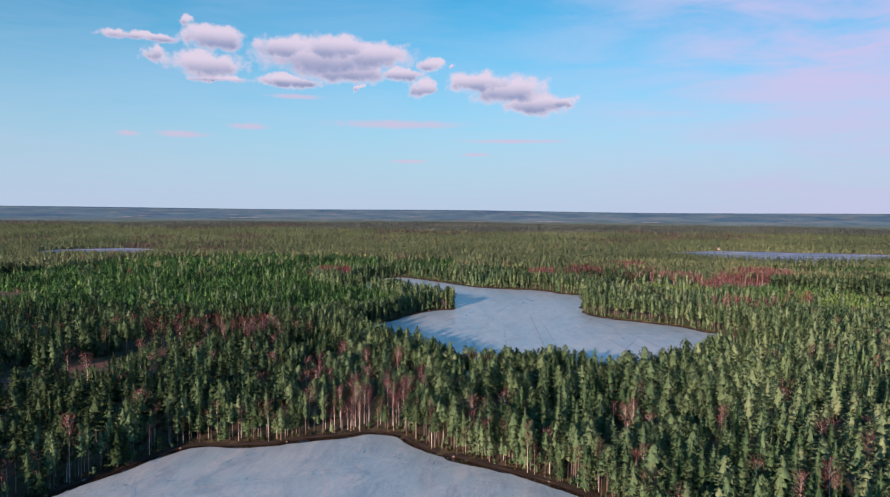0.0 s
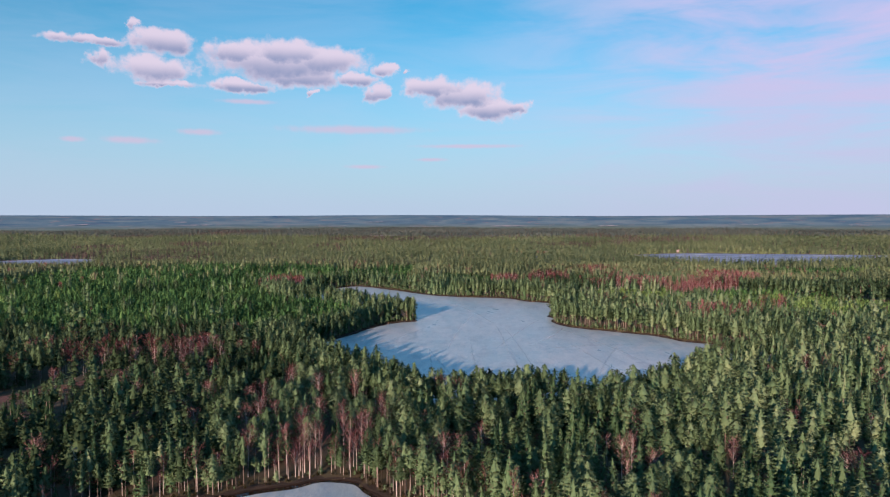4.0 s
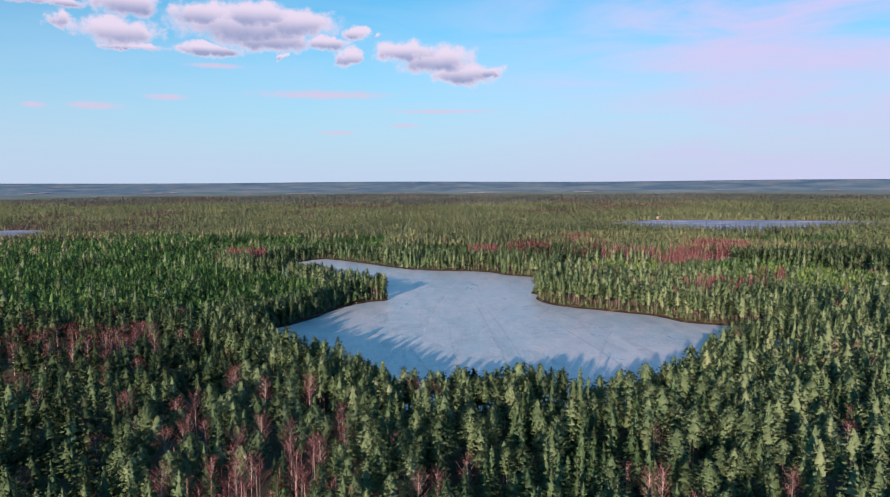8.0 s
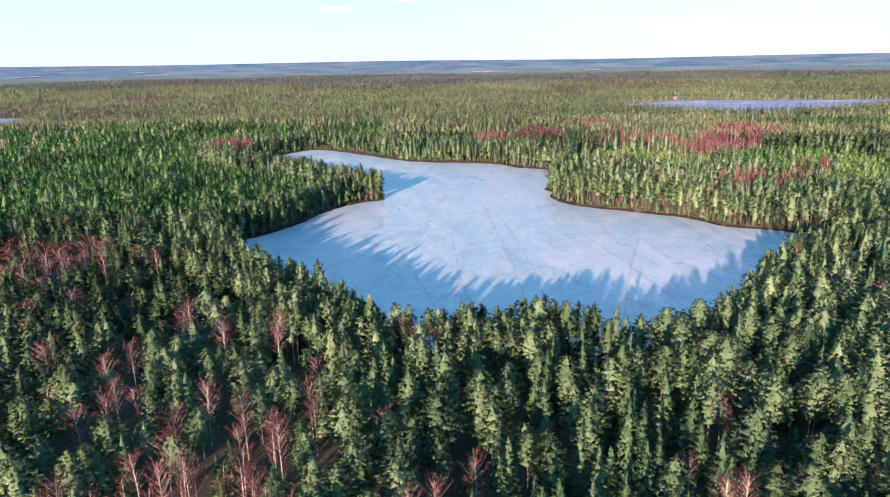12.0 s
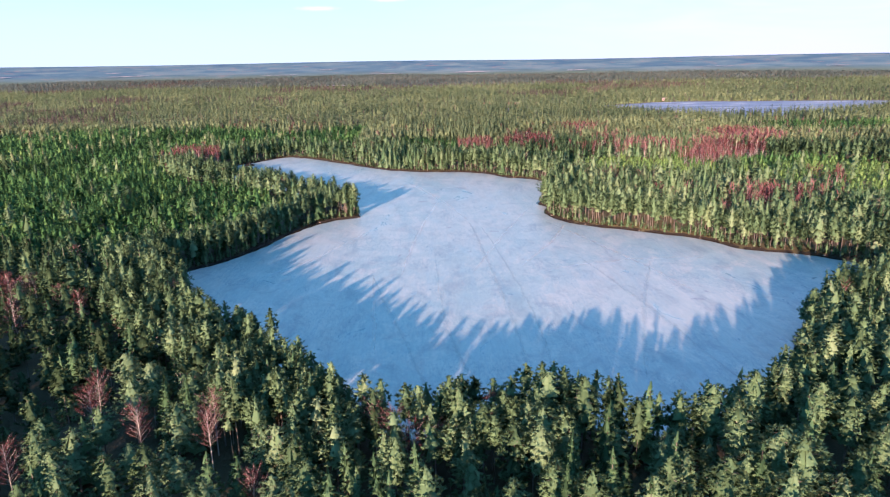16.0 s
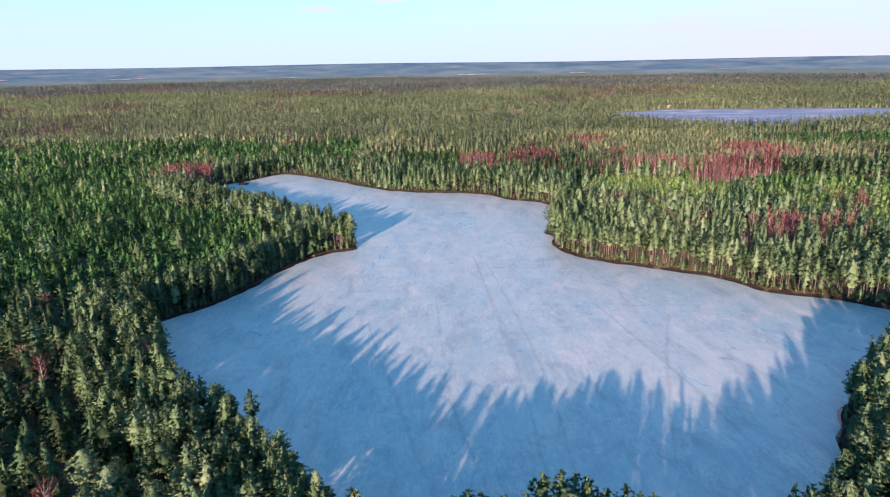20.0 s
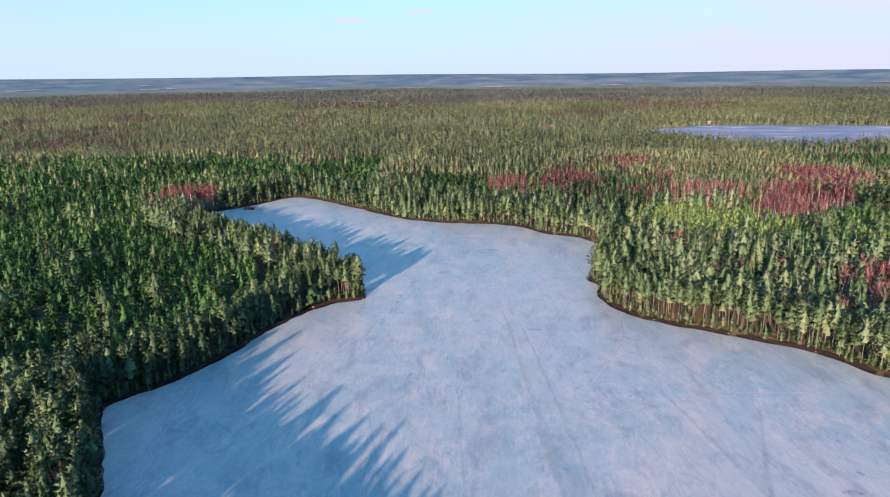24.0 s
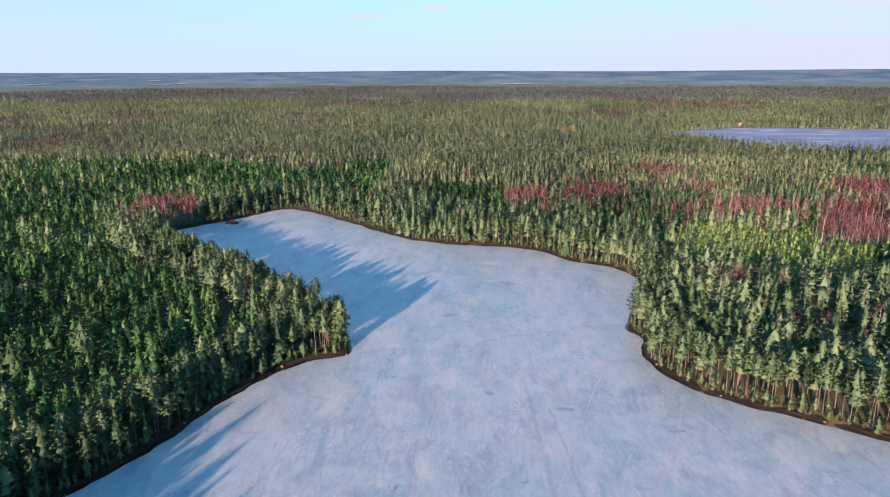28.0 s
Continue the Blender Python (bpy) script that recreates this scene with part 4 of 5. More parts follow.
for k in (0, 1):
    m = (kd == k) | ((kd != 1) & (k == 0))
    plant(WORDS[k] + "_wood_round_about", BACK[k], spots_of(x[m], y[m], tl[m], tn[m], UNIT[k], r, 1.9), MATS[k], TEXT[k] + " beside the pond")

# thin pines and birches close along the pond
r = np.random.default_rng(97)
keep = POND[:, 1] > 10
belt = np.concatenate([outward(POND, r.uniform(a, b, len(POND)))[keep] for a, b in ((1.0, 3), (2.5, 6), (5, 10))])
belt = belt + r.normal(0, 0.7, belt.shape)
belt = belt[~inside(outward(POND, 0.6), belt[:, 0], belt[:, 1])]
pale = r.uniform(0, 1, len(belt)) < np.where(in_ovals(GROVES, belt[:, 0], belt[:, 1], 1.15), 0.9, 0.36)
for k, sel in ((0, ~pale), (2, pale)):
    tl = np.where(r.uniform(0, 1, sel.sum()) < 0.4, 8.0, 13.5) + r.normal(0, 2.0, sel.sum())
    plant(("pond_pine_belt", "", "pond_birch_belt")[k], POLES if k == 0 else LOW[k], spots_of(belt[sel, 0], belt[sel, 1], tl, np.clip(r.normal(0.42, 0.2, sel.sum()), 0, 1), UNIT[k], r, 1.1), MATS[k], TEXT[k] + " close along the pond")

# small trees that lean out at the very edge of the water
r = np.random.default_rng(95)
for lake, name in ((LAKE, "lake_edge_saplings"), (POND, "pond_edge_saplings")):
    pts = np.concatenate([outward(lake, r.uniform(lo, hi, len(lake))) for lo, hi in ((0.3, 2.6), (1.5, 5.5), (3.5, 8.5))])
    pts = pts + r.normal(0, 0.5, pts.shape)
    pts = pts[~inside(outward(lake, 0.1), pts[:, 0], pts[:, 1])]
    tl = r.gamma(3.0, 0.8, len(pts)) + 0.9
    if lake is POND:
        pts, tl = pts[::4], tl[::4] * 0.6
    tn = np.clip(r.normal(0.45, 0.2, len(pts)), 0, 1)
    plant(name, SHORE[3], spots_of(pts[:, 0], pts[:, 1], tl, tn, 9.0, r, 1.2), [pine_bark, pine_leaf], "small pines and bushes crowding the water's edge", "saplings")

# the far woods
# needle and twig colours here have the haze painted in
FAR_MATS = {0: [pine_bark, hazed_leaf], 1: [pine_bark, hazed_spruce_leaf], 2: [birch_bark, hazed_twigs], 3: [pine_bark, hazed_leaf]}
parts = []
for y0, y1, gap, broad in ((920, 1400, 8.0, 1.6), (1400, 2200, 11.0, 1.9), (2200, 3300, 18, 2.4), (3300, 3800, 22, 3.0)):
    x, y, rr = scatter(-0.84 * y1 - 200, 0.74 * y1 + 200, y0, y1, gap, 63)
    keep = np.hypot(x, y) < 3760
    x, y = x[keep], y[keep]
    kd, tl, tn = stand(x, y, rr)
    parts.append(np.column_stack([x, y, kd, tl, tn, np.full(x.size, broad)]))
P = np.concatenate(parts)
for k in (0, 1, 2, 3):
    for farthest in (False, True):
        s = P[(P[:, 2] == k) & ((P[:, 1] > 2300) == farthest)]
        # beyond 2300 m the needles take the bluest haze colour
        mats = [pine_bark, blue_haze_leaf] if farthest and k != 2 else FAR_MATS[k]
        plant(("distant_" if farthest else "far_") + WORDS[k] + "_forest", FAR[k], spots_of(s[:, 0], s[:, 1], s[:, 3], s[:, 4], UNIT[k], r, s[:, 5]), mats, TEXT[k].replace("bright ", "") + " towards the horizon")

# small trees down to the shore of the far lake
r = np.random.default_rng(98)
ring = np.concatenate([outward(FAR_LAKE, r.uniform(1.0, 7.0, len(FAR_LAKE))) + r.normal(0, 4.0, FAR_LAKE.shape) for _ in range(7)])
ring = ring[~inside(outward(FAR_LAKE, 0.8), ring[:, 0], ring[:, 1]) & (ring[:, 1] > 1180)]
plant("far_shore_saplings", MID[3], spots_of(ring[:, 0], ring[:, 1], r.uniform(5, 11, len(ring)), np.clip(r.normal(0.5, 0.2, len(ring)), 0, 1), 9.0, r, 1.5), [pine_bark, hazed_leaf], "low trees along the shore of the far lake", "saplings")

# ---------------- distance ----------------
ridge_mat, n, bsdf = material("hazed_ridge")
band = n.noise(n.vec("MULTIPLY", n.place, (1, 1, 9)), 0.0042, 6, 0.62, 0.6)
spot = n.noise(n.vec("MULTIPLY", n.place, (1, 1, 6)), 0.011, 5, 0.7)
# air haze is painted in: blue above, greener towards the foot
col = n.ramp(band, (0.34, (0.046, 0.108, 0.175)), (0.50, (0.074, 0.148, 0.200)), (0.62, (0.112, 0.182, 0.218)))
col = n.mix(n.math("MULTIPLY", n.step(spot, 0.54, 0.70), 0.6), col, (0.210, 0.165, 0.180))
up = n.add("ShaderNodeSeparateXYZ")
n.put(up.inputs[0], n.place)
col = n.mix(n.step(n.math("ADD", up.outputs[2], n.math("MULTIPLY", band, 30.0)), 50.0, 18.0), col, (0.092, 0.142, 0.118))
n.put(bsdf.inputs["Base Color"], col)
bsdf.inputs["Roughness"].default_value = 1.0
bsdf.inputs["Specular IOR Level"].default_value = 0.0


def slope(az, u):
    """The wooded country beyond the level forest: u from 0 at its foot to 1 on the last ridge."""
    rad = 3700 + 1130 * u
    z = 4 + 90 * u * (1 - 0.12 * u) + 5 * u * waves(az * 4700, rad, 2600, 71) + 4 * np.sin(3.1416 * u) * waves(az * 4700, rad * 3, 620, 72)
    return np.column_stack([np.sin(az) * rad, np.cos(az) * rad, z + 0 * az])


a = np.radians(np.linspace(-62, 62, 420))
rows = [slope(a, u) for u in np.linspace(0, 1, 15)]
rows.append(rows[-1] * (1.012, 1.012, 0.6))
k = a.size
i = np.arange(k - 1)
q = np.concatenate([np.stack([m * k + i, m * k + i + 1, (m + 1) * k + i + 1, (m + 1) * k + i], -1) for m in range(len(rows) - 1)])
tagged(new("backdrop", mesh_of("backdrop", np.concatenate(rows), q, [ridge_mat], smooth=True)), "long wooded country rising to the horizon, painted blue with haze", "ridge", kind="structure")

# ---------------- shore growth ----------------
def bush(r, tall):
    s = Shape()
    for k in range(9):
        a = r.uniform(0, 6.28)
        p = np.array([np.cos(a), np.sin(a), 0]) * r.uniform(0, 0.35) * tall
        spray(s, p, np.array([np.cos(a) * 0.5, np.sin(a) * 0.5, 1.0]) + r.normal(0, 0.2, 3), tall * r.uniform(0.6, 1.1), 0.14 * tall, 0, r)
    return s.arrays()


grass_mat = foliage("dry_grass", (0.010, 0.013, 0.007), (0.023, 0.026, 0.014), (0.068, 0.060, 0.036), False)
for lake, name in ((LAKE, "lake_undergrowth"), (POND, "pond_undergrowth")):
    r = np.random.default_rng(81)
    reps = 5
    d = r.uniform(0.3, 5.0, len(lake) * reps)
    pts = np.concatenate([outward(lake, d[m * len(lake):(m + 1) * len(lake)]) for m in range(reps)]) + r.normal(0, 0.7, (len(lake) * reps, 2))
    pts = pts[~inside(outward(lake, 0.2), pts[:, 0], pts[:, 1])]
    size = r.uniform(0.5, 1.3, len(pts))
    tone = np.clip(0.4 + 0.3 * waves(pts[:, 0], pts[:, 1], 40, 82) + r.normal(0, 0.2, len(pts)), 0, 1)
    plant(name, [bush(r, 1.0) for _ in range(6)], np.column_stack([pts, size, size, tone]), [grass_mat], "dry brown grass and low twigs along the shore", "undergrowth")

# ---------------- fields and tracks ----------------
field_mat, n, bsdf = material("pale_field")
n.put(bsdf.inputs["Base Color"], n.ramp(n.noise(n.place, 0.02, 4), (0.3, (0.15, 0.17, 0.20)), (0.7, (0.28, 0.30, 0.34))))
bsdf.inputs["Roughness"].default_value = 0.95
for fx, fy, fw, fh in FIELDS:
    t = np.arange(28) * 6.2832 / 28
    rr = 0.92 + 0.06 * np.sin(t * 3 + fx)
    px, py = fx + np.cos(t) * fw * rr, fy + np.sin(t) * fh * rr
    v = np.vstack([[fx, fy, float(height(np.array(fx), np.array(fy))) + 2.0], np.column_stack([px, py, height(px, py) + 2.0])])
    tri = [(0, 1 + k, 1 + (k + 1) % 28) for k in range(28)]
    tagged(new("field", mesh_of("field", v, tri, [field_mat], smooth=True)), "pale dry field among far woods", "field", "far fields")

for az, half, u in STRIPS:
    t = np.radians(np.linspace(az - half, az + half, 24))
    e = 0.011 * np.sin(np.linspace(0.0, 3.1416, 24)) ** 0.5 * (1 + 0.4 * np.sin(t * 400 + az))
    v = np.concatenate([slope(t, u - e), slope(t, u + e)]) * (0.994, 0.994, 1.0) + (0, 0, 3.0)
    i = np.arange(23)
    tagged(new("field", mesh_of("field", v, np.stack([i, i + 1, 24 + i + 1, 24 + i], -1), [field_mat], smooth=True)), "pale dry field among far woods", "field", "far fields")


def worn(name, low, high, strength):
    """A worn band on the ice that breaks up towards its edges."""
    m, n, bsdf = material(name)
    across = n.add("ShaderNodeAttribute", attribute_name="tint").outputs["Fac"]
    v = n.noise(n.vec("MULTIPLY", n.place, (1, 0.35, 1)), 0.9, 6, 0.75, 0.5)
    n.put(bsdf.inputs["Base Color"], n.ramp(v, (0.35, low), (0.65, high)))
    bsdf.inputs["Roughness"].default_value = 0.42
    bsdf.inputs["IOR"].default_value, bsdf.inputs["Specular IOR Level"].default_value = 1.55, 0.9
    clear, mx = n.add("ShaderNodeBsdfTransparent"), n.add("ShaderNodeMixShader")
    n.put(mx.inputs[0], n.math("MULTIPLY", n.step(n.math("ADD", n.math("MULTIPLY", across, 0.5), v), 0.55, 1.05), strength))
    n.tree.links.new(clear.outputs[0], mx.inputs[1])
    n.tree.links.new(bsdf.outputs[0], mx.inputs[2])
    n.tree.links.new(mx.outputs[0], n.out.inputs[0])
    return m


dull_ice = worn("scraped_ice", (0.18, 0.30, 0.38), (0.25, 0.37, 0.43), 0.18)
white_ice = worn("frosted_track", (0.38, 0.46, 0.50), (0.58, 0.62, 0.64), 0.28)


def track(start, bend, end, wide, mat, label, seed):
    """A worn band over the ice."""
    r = np.random.default_rng(seed)
    a, b, c = (np.array(p, float) for p in (start, bend, end))
    k = max(6, int(np.linalg.norm(c - a) / 2.0))
    t = np.linspace(0, 1, k)[:, None]
    p = a * (1 - t) ** 2 + 2 * b * t * (1 - t) + c * t * t
    d = np.gradient(p, axis=0)
    nrm = np.stack([-d[:, 1], d[:, 0]], -1) / np.linalg.norm(d, axis=1)[:, None]
    p = p + nrm * (0.3 * np.cumsum(r.normal(0, 0.35, k)))[:, None]
    w = wide * (r.uniform(0.6, 1.2, k) * np.sin(np.linspace(0.05, 3.09, k)) ** 0.4)[:, None] / 2
    v = np.concatenate([np.column_stack([p + nrm * w * f, np.full(k, 0.006)]) for f in (1, 0, -1)])
    i = np.arange(k - 1)
    q = np.concatenate([np.stack([(m + 1) * k + i, (m + 1) * k + i + 1, m * k + i + 1, m * k + i], -1) for m in (0, 1)])
    ob = new("track", mesh_of("track", v, q, [mat], None, np.repeat([0.0, 1.0, 0.0], k)))
    return tagged(ob, label, "track", "tracks on the ice")


for m, (p0, p1, p2, w, white) in enumerate([((28, 215), (30, 300), (22, 420), 3.2, 0), ((34, 222), (40, 300), (27, 410), 2.4, 0), ((0, 222), (-12, 280), (-24, 330), 3.4, 0),
                                            ((-17, 250), (-22, 290), (-24, 330), 2.4, 1), ((15, 215), (4, 260), (4, 350), 3.0, 0), ((85, 228), (80, 280), (66, 350), 3.0, 0),
                                            ((60, 230), (76, 290), (95, 340), 2.8, 0), ((-12, 330), (-8, 400), (6, 480), 2.0, 1), ((18, 330), (40, 400), (58, 450), 2.0, 1),
                                            ((100, 300), (90, 350), (64, 420), 2.6, 1), ((-70, 330), (-52, 350), (-30, 410), 2.0, 1), ((20, 430), (6, 500), (-20, 560), 2.0, 1),
                                            ((-60, 90), (-40, 60), (-45, 20), 2.0, 1), ((-30, 95), (-60, 70), (-100, 55), 1.8, 1),
                                            ((40, 340), (62, 380), (70, 410), 3.5, 1), ((48, 330), (80, 350), (120, 345), 3.0, 1)]):
    track(p0, p1, p2, w, white_ice if white else dull_ice, "pale frosted line across the ice" if white else "dull worn line across the ice", 100 + m)

slush, n, bsdf = material("dark_slush")
n.put(bsdf.inputs["Base Color"], n.ramp(n.noise(n.place, 1.2, 5, 0.7), (0.35, (0.07, 0.10, 0.13)), (0.65, (0.24, 0.32, 0.40))))
bsdf.inputs["Roughness"].default_value = 0.4
for m, (px, py, a, b) in enumerate([(-5, 480, 3.2, 2.2), (3, 473, 1.2, 1.0), (33, 400, 2.2, 1.6), (22, 525, 4.0, 2.6), (10, 410, 1.8, 1.2), (41, 348, 0.9, 0.7), (-14, 358, 0.8, 1.4), (63, 388, 2.2, 1.0),
                                    (-59, 402, 0.9, 0.6), (98, 292, 2.6, 1.0), (104, 300, 1.0, 0.8), (-50, 336, 0.8, 0.6), (-66, 330, 0.8, 0.6), (60, 345, 0.7, 0.5), (18, 362, 1.0, 0.8), (52, 356, 0.6, 0.5)]):
    r = np.random.default_rng(130 + m)
    t = np.arange(18) * 6.2832 / 18
    rr = 1 + 0.25 * np.sin(2 * t + m) + r.normal(0, 0.14, 18)
    v = np.vstack([[px, py, 0.010], np.column_stack([px + np.cos(t) * a * rr, py + np.sin(t) * b * rr, np.full(18, 0.008)])])
    ob = new("slush_patch", mesh_of("slush_patch", v, [(0, 1 + k, 1 + (k + 1) % 18) for k in range(18)], [slush]))
    tagged(ob, "small dark wet patch in the ice", "slush patch", "wet patches on the ice")

# ---------------- forest road ----------------
soil, n, bsdf = material("red_heath_soil")
a = n.noise(n.place, 0.5, 6, 0.7)
n.put(bsdf.inputs["Base Color"], n.ramp(a, (0.3, (0.022, 0.010, 0.010)), (0.55, (0.050, 0.022, 0.022)), (0.75, (0.13, 0.09, 0.078))))
bsdf.inputs["Roughness"].default_value = 0.95
bump(n, bsdf, a, 0.7, 0.2)
way_pts = smooth_outline([(-262, 118), (-250, 148), (-237, 170), (-218, 198), (-197, 227), (-188, 246), (-184, 243), (-190, 222), (-208, 190), (-226, 160), (-238, 138), (-250, 112)], 3.0, 0.4, 9)
import mathutils
tris = mathutils.geometry.tessellate_polygon([[Vector((px, py, 0)) for px, py in way_pts]])
v = np.column_stack([way_pts, height(way_pts[:, 0], way_pts[:, 1]) + 0.12])
ob = new("forest_road", mesh_of("forest_road", v, [t if area(way_pts[list(t)]) > 0 else t[::-1] for t in tris], [soil]))
tagged(ob, "reddish heath strip with a rutted forest road", "road", kind="structure")

# ---------------- islet in the far bay ----------------
peat, n, bsdf = material("wet_peat")
n.put(bsdf.inputs["Base Color"], n.ramp(n.noise(n.place, 1.5, 5, 0.7), (0.3, (0.002, 0.002, 0.002)), (0.7, (0.005, 0.004, 0.004))))
bsdf.inputs["Roughness"].default_value = 0.9
islet = tagged(new("islet"), "small black peat islet frozen into the ice", "islet")
islet.location = (-156, 651, 0)
r = np.random.default_rng(140)
rings, k = [], 20
t = np.arange(k) * 6.2832 / k
for f, z in ((1.0, -0.3), (0.93, 0.7), (0.7, 1.3), (0.35, 1.6)):
    rr = f * (1 + r.normal(0, 0.06, k))
    rings.append(np.column_stack([np.cos(t) * 4.6 * rr, np.sin(t) * 3.0 * rr, z + r.normal(0, 0.12, k)]))
v = np.vstack(rings + [[[0, 0, 1.8]]])
q = [(a * k + i, a * k + (i + 1) % k, (a + 1) * k + (i + 1) % k) for a in range(3) for i in range(k)] + [(a * k + i, (a + 1) * k + (i + 1) % k, (a + 1) * k + i) for a in range(3) for i in range(k)]
q += [(3 * k + i, 3 * k + (i + 1) % k, 4 * k) for i in range(k)]
new("mound", mesh_of("mound", v, q, [peat])).parent = islet
for m in range(14):
    bv, bt, _, _ = bush(r, r.uniform(0.7, 1.5))
    ob = new("shrub", mesh_of("shrub", bv, bt, [peat]))
    ob.parent = islet
    a, f = r.uniform(0, 6.28), r.uniform(0, 0.8)
    ob.location = (np.cos(a) * 4 * f, np.sin(a) * 2.6 * f, 1.6 - 1.0 * f)

# ---------------- boulders, snags and logs ----------------
stone_mat, n, bsdf = material("granite")
a = n.noise(n.place, 1.6, 6, 0.7)
n.put(bsdf.inputs["Base Color"], n.ramp(a, (0.3, (0.05, 0.05, 0.048)), (0.7, (0.17, 0.16, 0.15))))
bsdf.inputs["Roughness"].default_value = 0.85
bump(n, bsdf, a, 0.6, 0.1)


def boulder_mesh(seed):
    r = np.random.default_rng(seed)
    bm = bmesh.new()
    bmesh.ops.create_icosphere(bm, subdivisions=2, radius=1.0)
    for v in bm.verts:
        k = 1 + 0.28 * noise.noise(v.co * 1.3 + Vector((seed * 3.1, 0, 0))) + 0.12 * noise.noise(v.co * 3.2)
        v.co = Vector((v.co.x * k, v.co.y * k * 0.8, v.co.z * k * 0.62))
    me = bpy.data.meshes.new("boulder")
    bm.to_mesh(me)
    bm.free()
    me.materials.append(stone_mat)
    return me


STONES = [boulder_mesh(k) for k in range(5)]
r = np.random.default_rng(150)
spots = np.concatenate([outward(LAKE, 0.4)[(LAKE[:, 0] > 50) & (LAKE[:, 1] > 340)][::9], outward(LAKE, 0.5)[(LAKE[:, 0] < -40) & (LAKE[:, 1] > 330) & (LAKE[:, 1] < 440)][::7], outward(POND, 0.4)[(POND[:, 1] > 60)][::11]])
for px, py in spots:
    ob = new("boulder", STONES[int(r.integers(0, 5))])
    size = r.uniform(0.25, 0.7)
    ob.matrix_basis = Matrix.LocRotScale((px + r.normal(0, 0.4), py + r.normal(0, 0.4), 0.25), Euler((r.normal(0, 0.2), r.normal(0, 0.2), r.uniform(0, 6.28))), (size, size, size))
    tagged(ob, "grey granite boulder at the water's edge", "boulder", "boulders along the shore")

SNAGS = [birch(r, 22, 5, 0.7, 6) for _ in range(3)]
masters = []
for m, (px, py, tl) in enumerate([(-117, 103, 14.0), (-131, 66, 11.0), (-76, 235, 13.0), (-67, 232, 11.5), (152, 656, 15.0), (12, 98, 9.0), (-62, 214, 12.0), (-52, 128, 14.0), (60, 118, 12.0), (-94, 158, 12.5)]):
    mat4 = Matrix.LocRotScale((px, py, float(height(np.array(px), np.array(py)))), Euler((0, 0, m * 1.3)), (tl / 17,) * 3)
    if m < 3:
        ob = tree_thing("dead_tree", SNAGS[m], (grey_wood, grey_wood), "bare grey dead tree with broken branches", "dead tree", "dead trees")
        masters.append(ob)
    else:
        ob = copy_thing(masters[m % 3], Matrix.Identity(4))
    ob.matrix_basis = mat4

# felled trunks in the small clearing on the bank
for m in range(7):
    s = Shape()
    s.stick((-2.6, 0, 0), (2.6, 0, 0.05), 0.16, 0.11, 0, 7)
    v, t, _, _ = s.arrays()
    ob = new("log", mesh_of("log", v, t, [pine_bark]))
    px, py = 122 + r.normal(0, 4.5), 391 + r.normal(0, 1.8)
    ob.matrix_basis = Matrix.LocRotScale((px, py, float(height(np.array(px), np.array(py))) + 0.12), Euler((0, 0, r.uniform(0, 3.1))), (1, 1, 1))
    tagged(ob, "felled brown pine trunk on the bank", "log", "felled logs")

# ---------------- far houses by the lake ----------------
wall_red = wood("red_boards", (0.080, 0.040, 0.038), (0.12, 0.062, 0.056), 1.0)
wall_pale = wood("pale_boards", (0.20, 0.20, 0.20), (0.30, 0.30, 0.30), 1.0)
roof_red = wood("rust_roof", (0.09, 0.05, 0.045), (0.15, 0.085, 0.075), 0.6)
roof_grey = wood("grey_roof", (0.14, 0.14, 0.15), (0.24, 0.24, 0.25), 0.6)
grey_dark = wood("tarred_boards", (0.020, 0.020, 0.021), (0.045, 0.044, 0.044), 1.0)
pane_mat, n, bsdf = material("window_glass")
bsdf.inputs["Base Color"].default_value, bsdf.inputs["Roughness"].default_value = (0.03, 0.04, 0.05, 1), 0.08


def slab(name, lo, hi, mat, parent):
    bm = bmesh.new()
    bmesh.ops.create_cube(bm, size=1.0)
    for v in bm.verts:
        v.co = Vector([(a + b) / 2 + c * (b - a) for a, b, c in zip(lo, hi, v.co)])
    me = bpy.data.meshes.new(name)
    bm.to_mesh(me)
    bm.free()
    me.materials.append(mat)
    ob = new(name, me)
    ob.parent = parent
    return ob


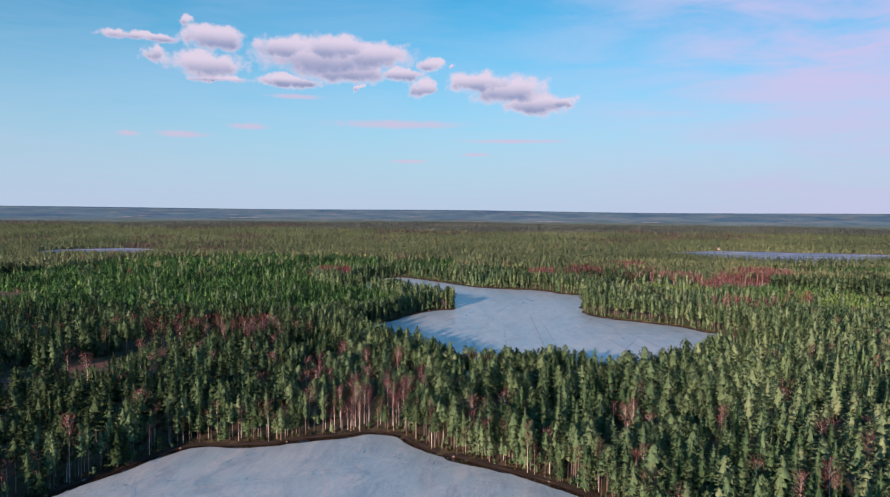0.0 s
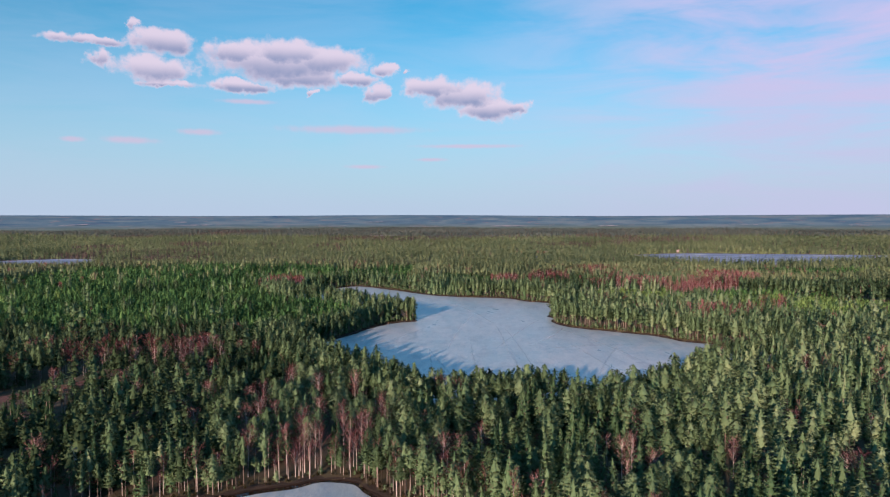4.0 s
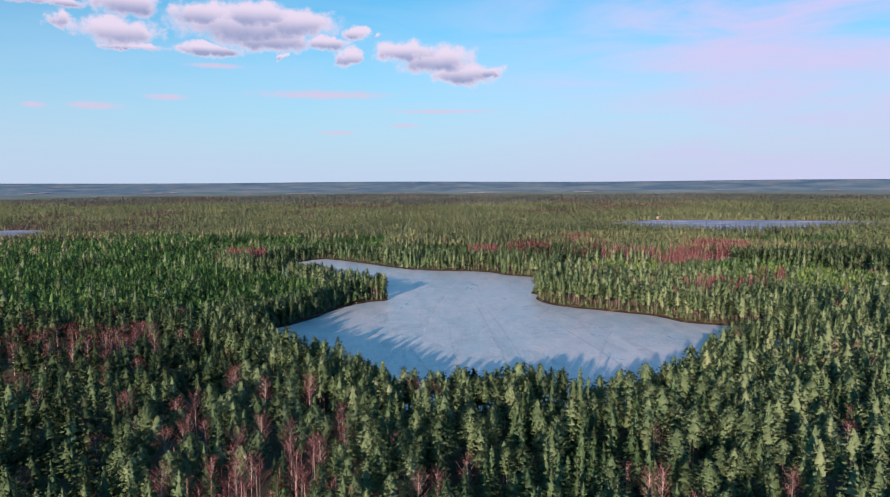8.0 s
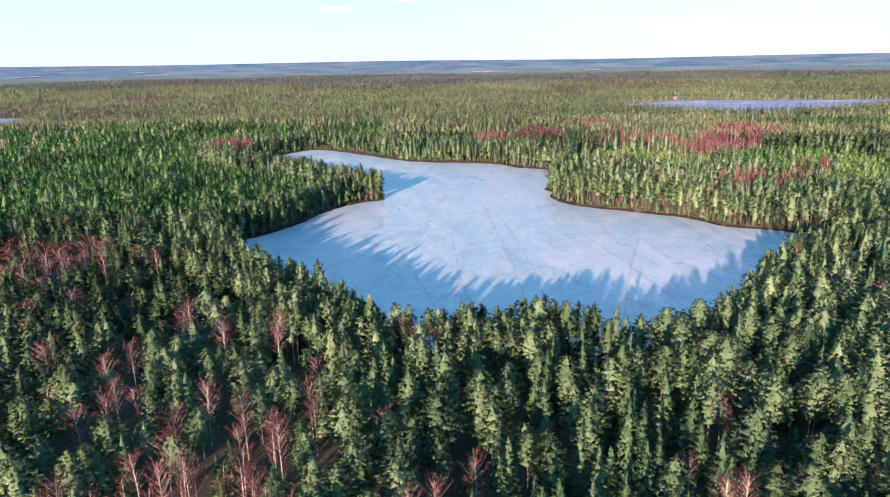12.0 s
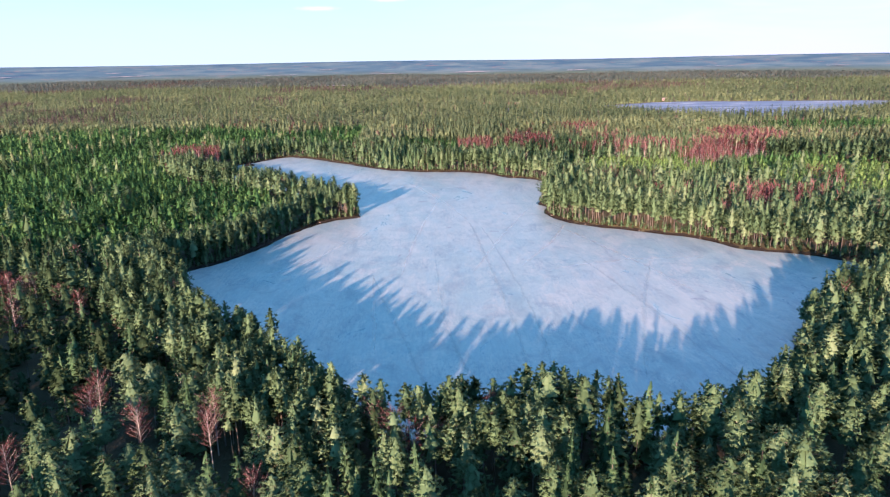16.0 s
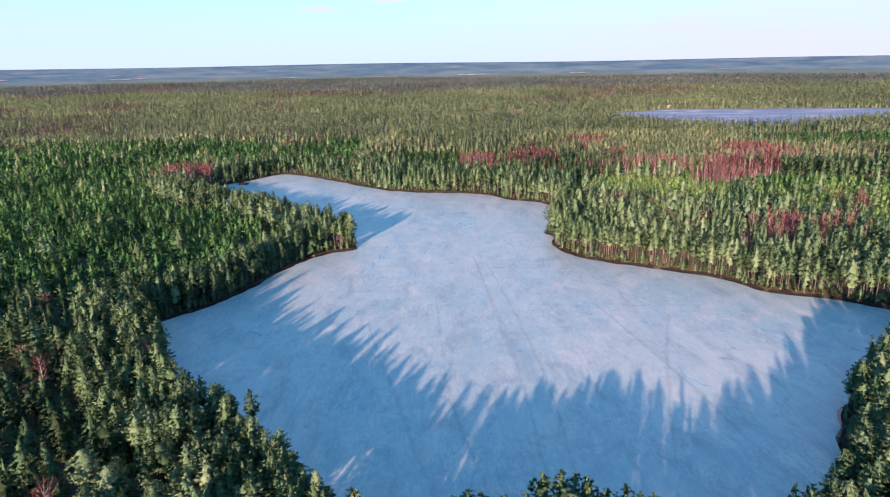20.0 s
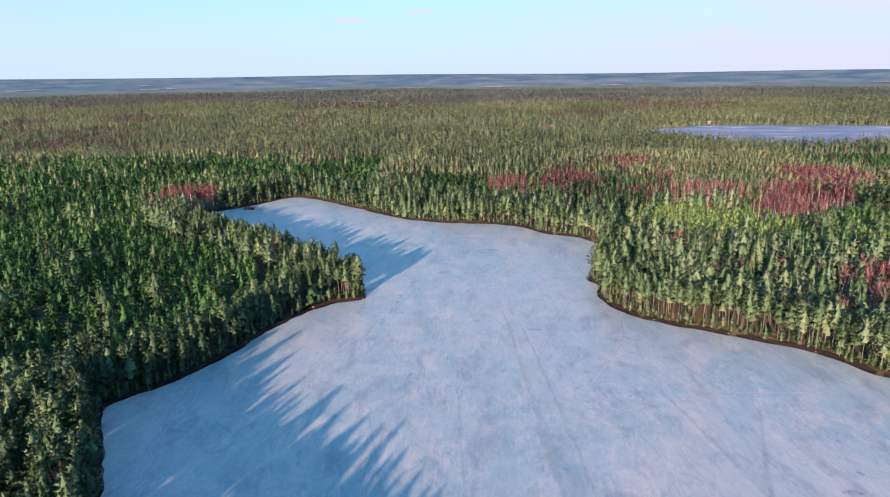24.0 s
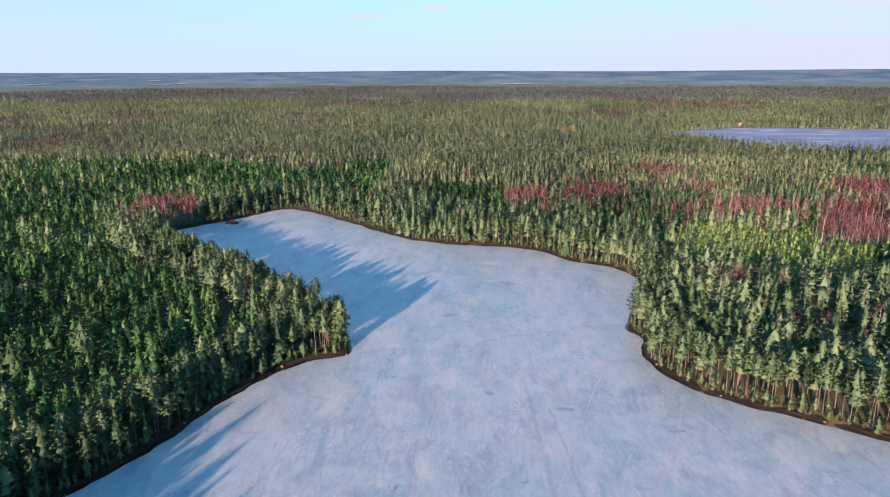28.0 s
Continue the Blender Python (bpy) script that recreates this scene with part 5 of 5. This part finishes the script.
def house(px, py, turn, w, d, h, wall, roof, label):
    base = tagged(new("house"), label, "house", "houses in the far woods")
    base.matrix_basis = pose(px, py, float(height(np.array(px), np.array(py))), 0, 0, turn)
    body = [(-w / 2, -d / 2), (w / 2, -d / 2), (w / 2, d / 2), (-w / 2, d / 2)]
    v = [(x, y, -0.5) for x, y in body] + [(x, y, h) for x, y in body] + [(-w / 2, 0, h + d * 0.42), (w / 2, 0, h + d * 0.42)]
    me = bpy.data.meshes.new("wall")
    me.from_pydata(v, [], [(0, 1, 5, 4), (2, 3, 7, 6), (1, 2, 6, 9, 5), (3, 0, 4, 8, 7)])
    me.materials.append(wall)
    new("wall", me).parent = base
    for side in (-1, 1):
        e, t = d / 2 + 0.5, 0.2
        v = [(sx * (w / 2 + 0.4), side * y, z + k) for k in (0, t) for sx in (-1, 1) for y, z in ((0, h + d * 0.42), (e, h - 0.42))]
        me = bpy.data.meshes.new("roof")
        me.from_pydata(v, [], [(0, 1, 3, 2), (4, 6, 7, 5), (0, 2, 6, 4), (1, 5, 7, 3), (0, 4, 5, 1), (2, 3, 7, 6)])
        me.materials.append(roof)
        new("roof", me).parent = base
    slab("chimney", (-0.4, -0.4, h + d * 0.3), (0.4, 0.4, h + d * 0.42 + 1.0), stone_mat, base)
    for k in range(3):
        x = -w / 2 + (k + 0.5) * w / 3
        slab("window", (x - 0.6, -d / 2 - 0.06, 1.0), (x + 0.6, -d / 2 + 0.06, 2.3), pane_mat, base)


house(108, 1350, 12, 12, 8, 3.2, wall_red, roof_red, "red wooden house with a rust roof among trees")
house(150, 1346, -20, 10, 7, 3.0, wall_pale, roof_red, "pale wooden house with a rust roof among trees")
house(166, 1356, 35, 9, 7, 2.8, wall_red, roof_grey, "small red house with a grey roof among trees")
house(462, 1417, 8, 9, 6, 2.6, wall_pale, roof_grey, "pale lakeside cottage with a grey roof")

# small jetty on the far lake
jetty = tagged(new("jetty"), "small dark wooden jetty on the far lake", "jetty")
jetty.matrix_basis = pose(454, 1327, 0, 0, 0, -2)
slab("deck", (-9.0, -1.3, 0.55), (9.0, 1.3, 0.80), grey_dark, jetty)
for px in (-8.0, -3.0, 3.0, 8.0):
    slab("post", (px - 0.15, -0.15, -0.7), (px + 0.15, 0.15, 0.55), grey_dark, jetty)
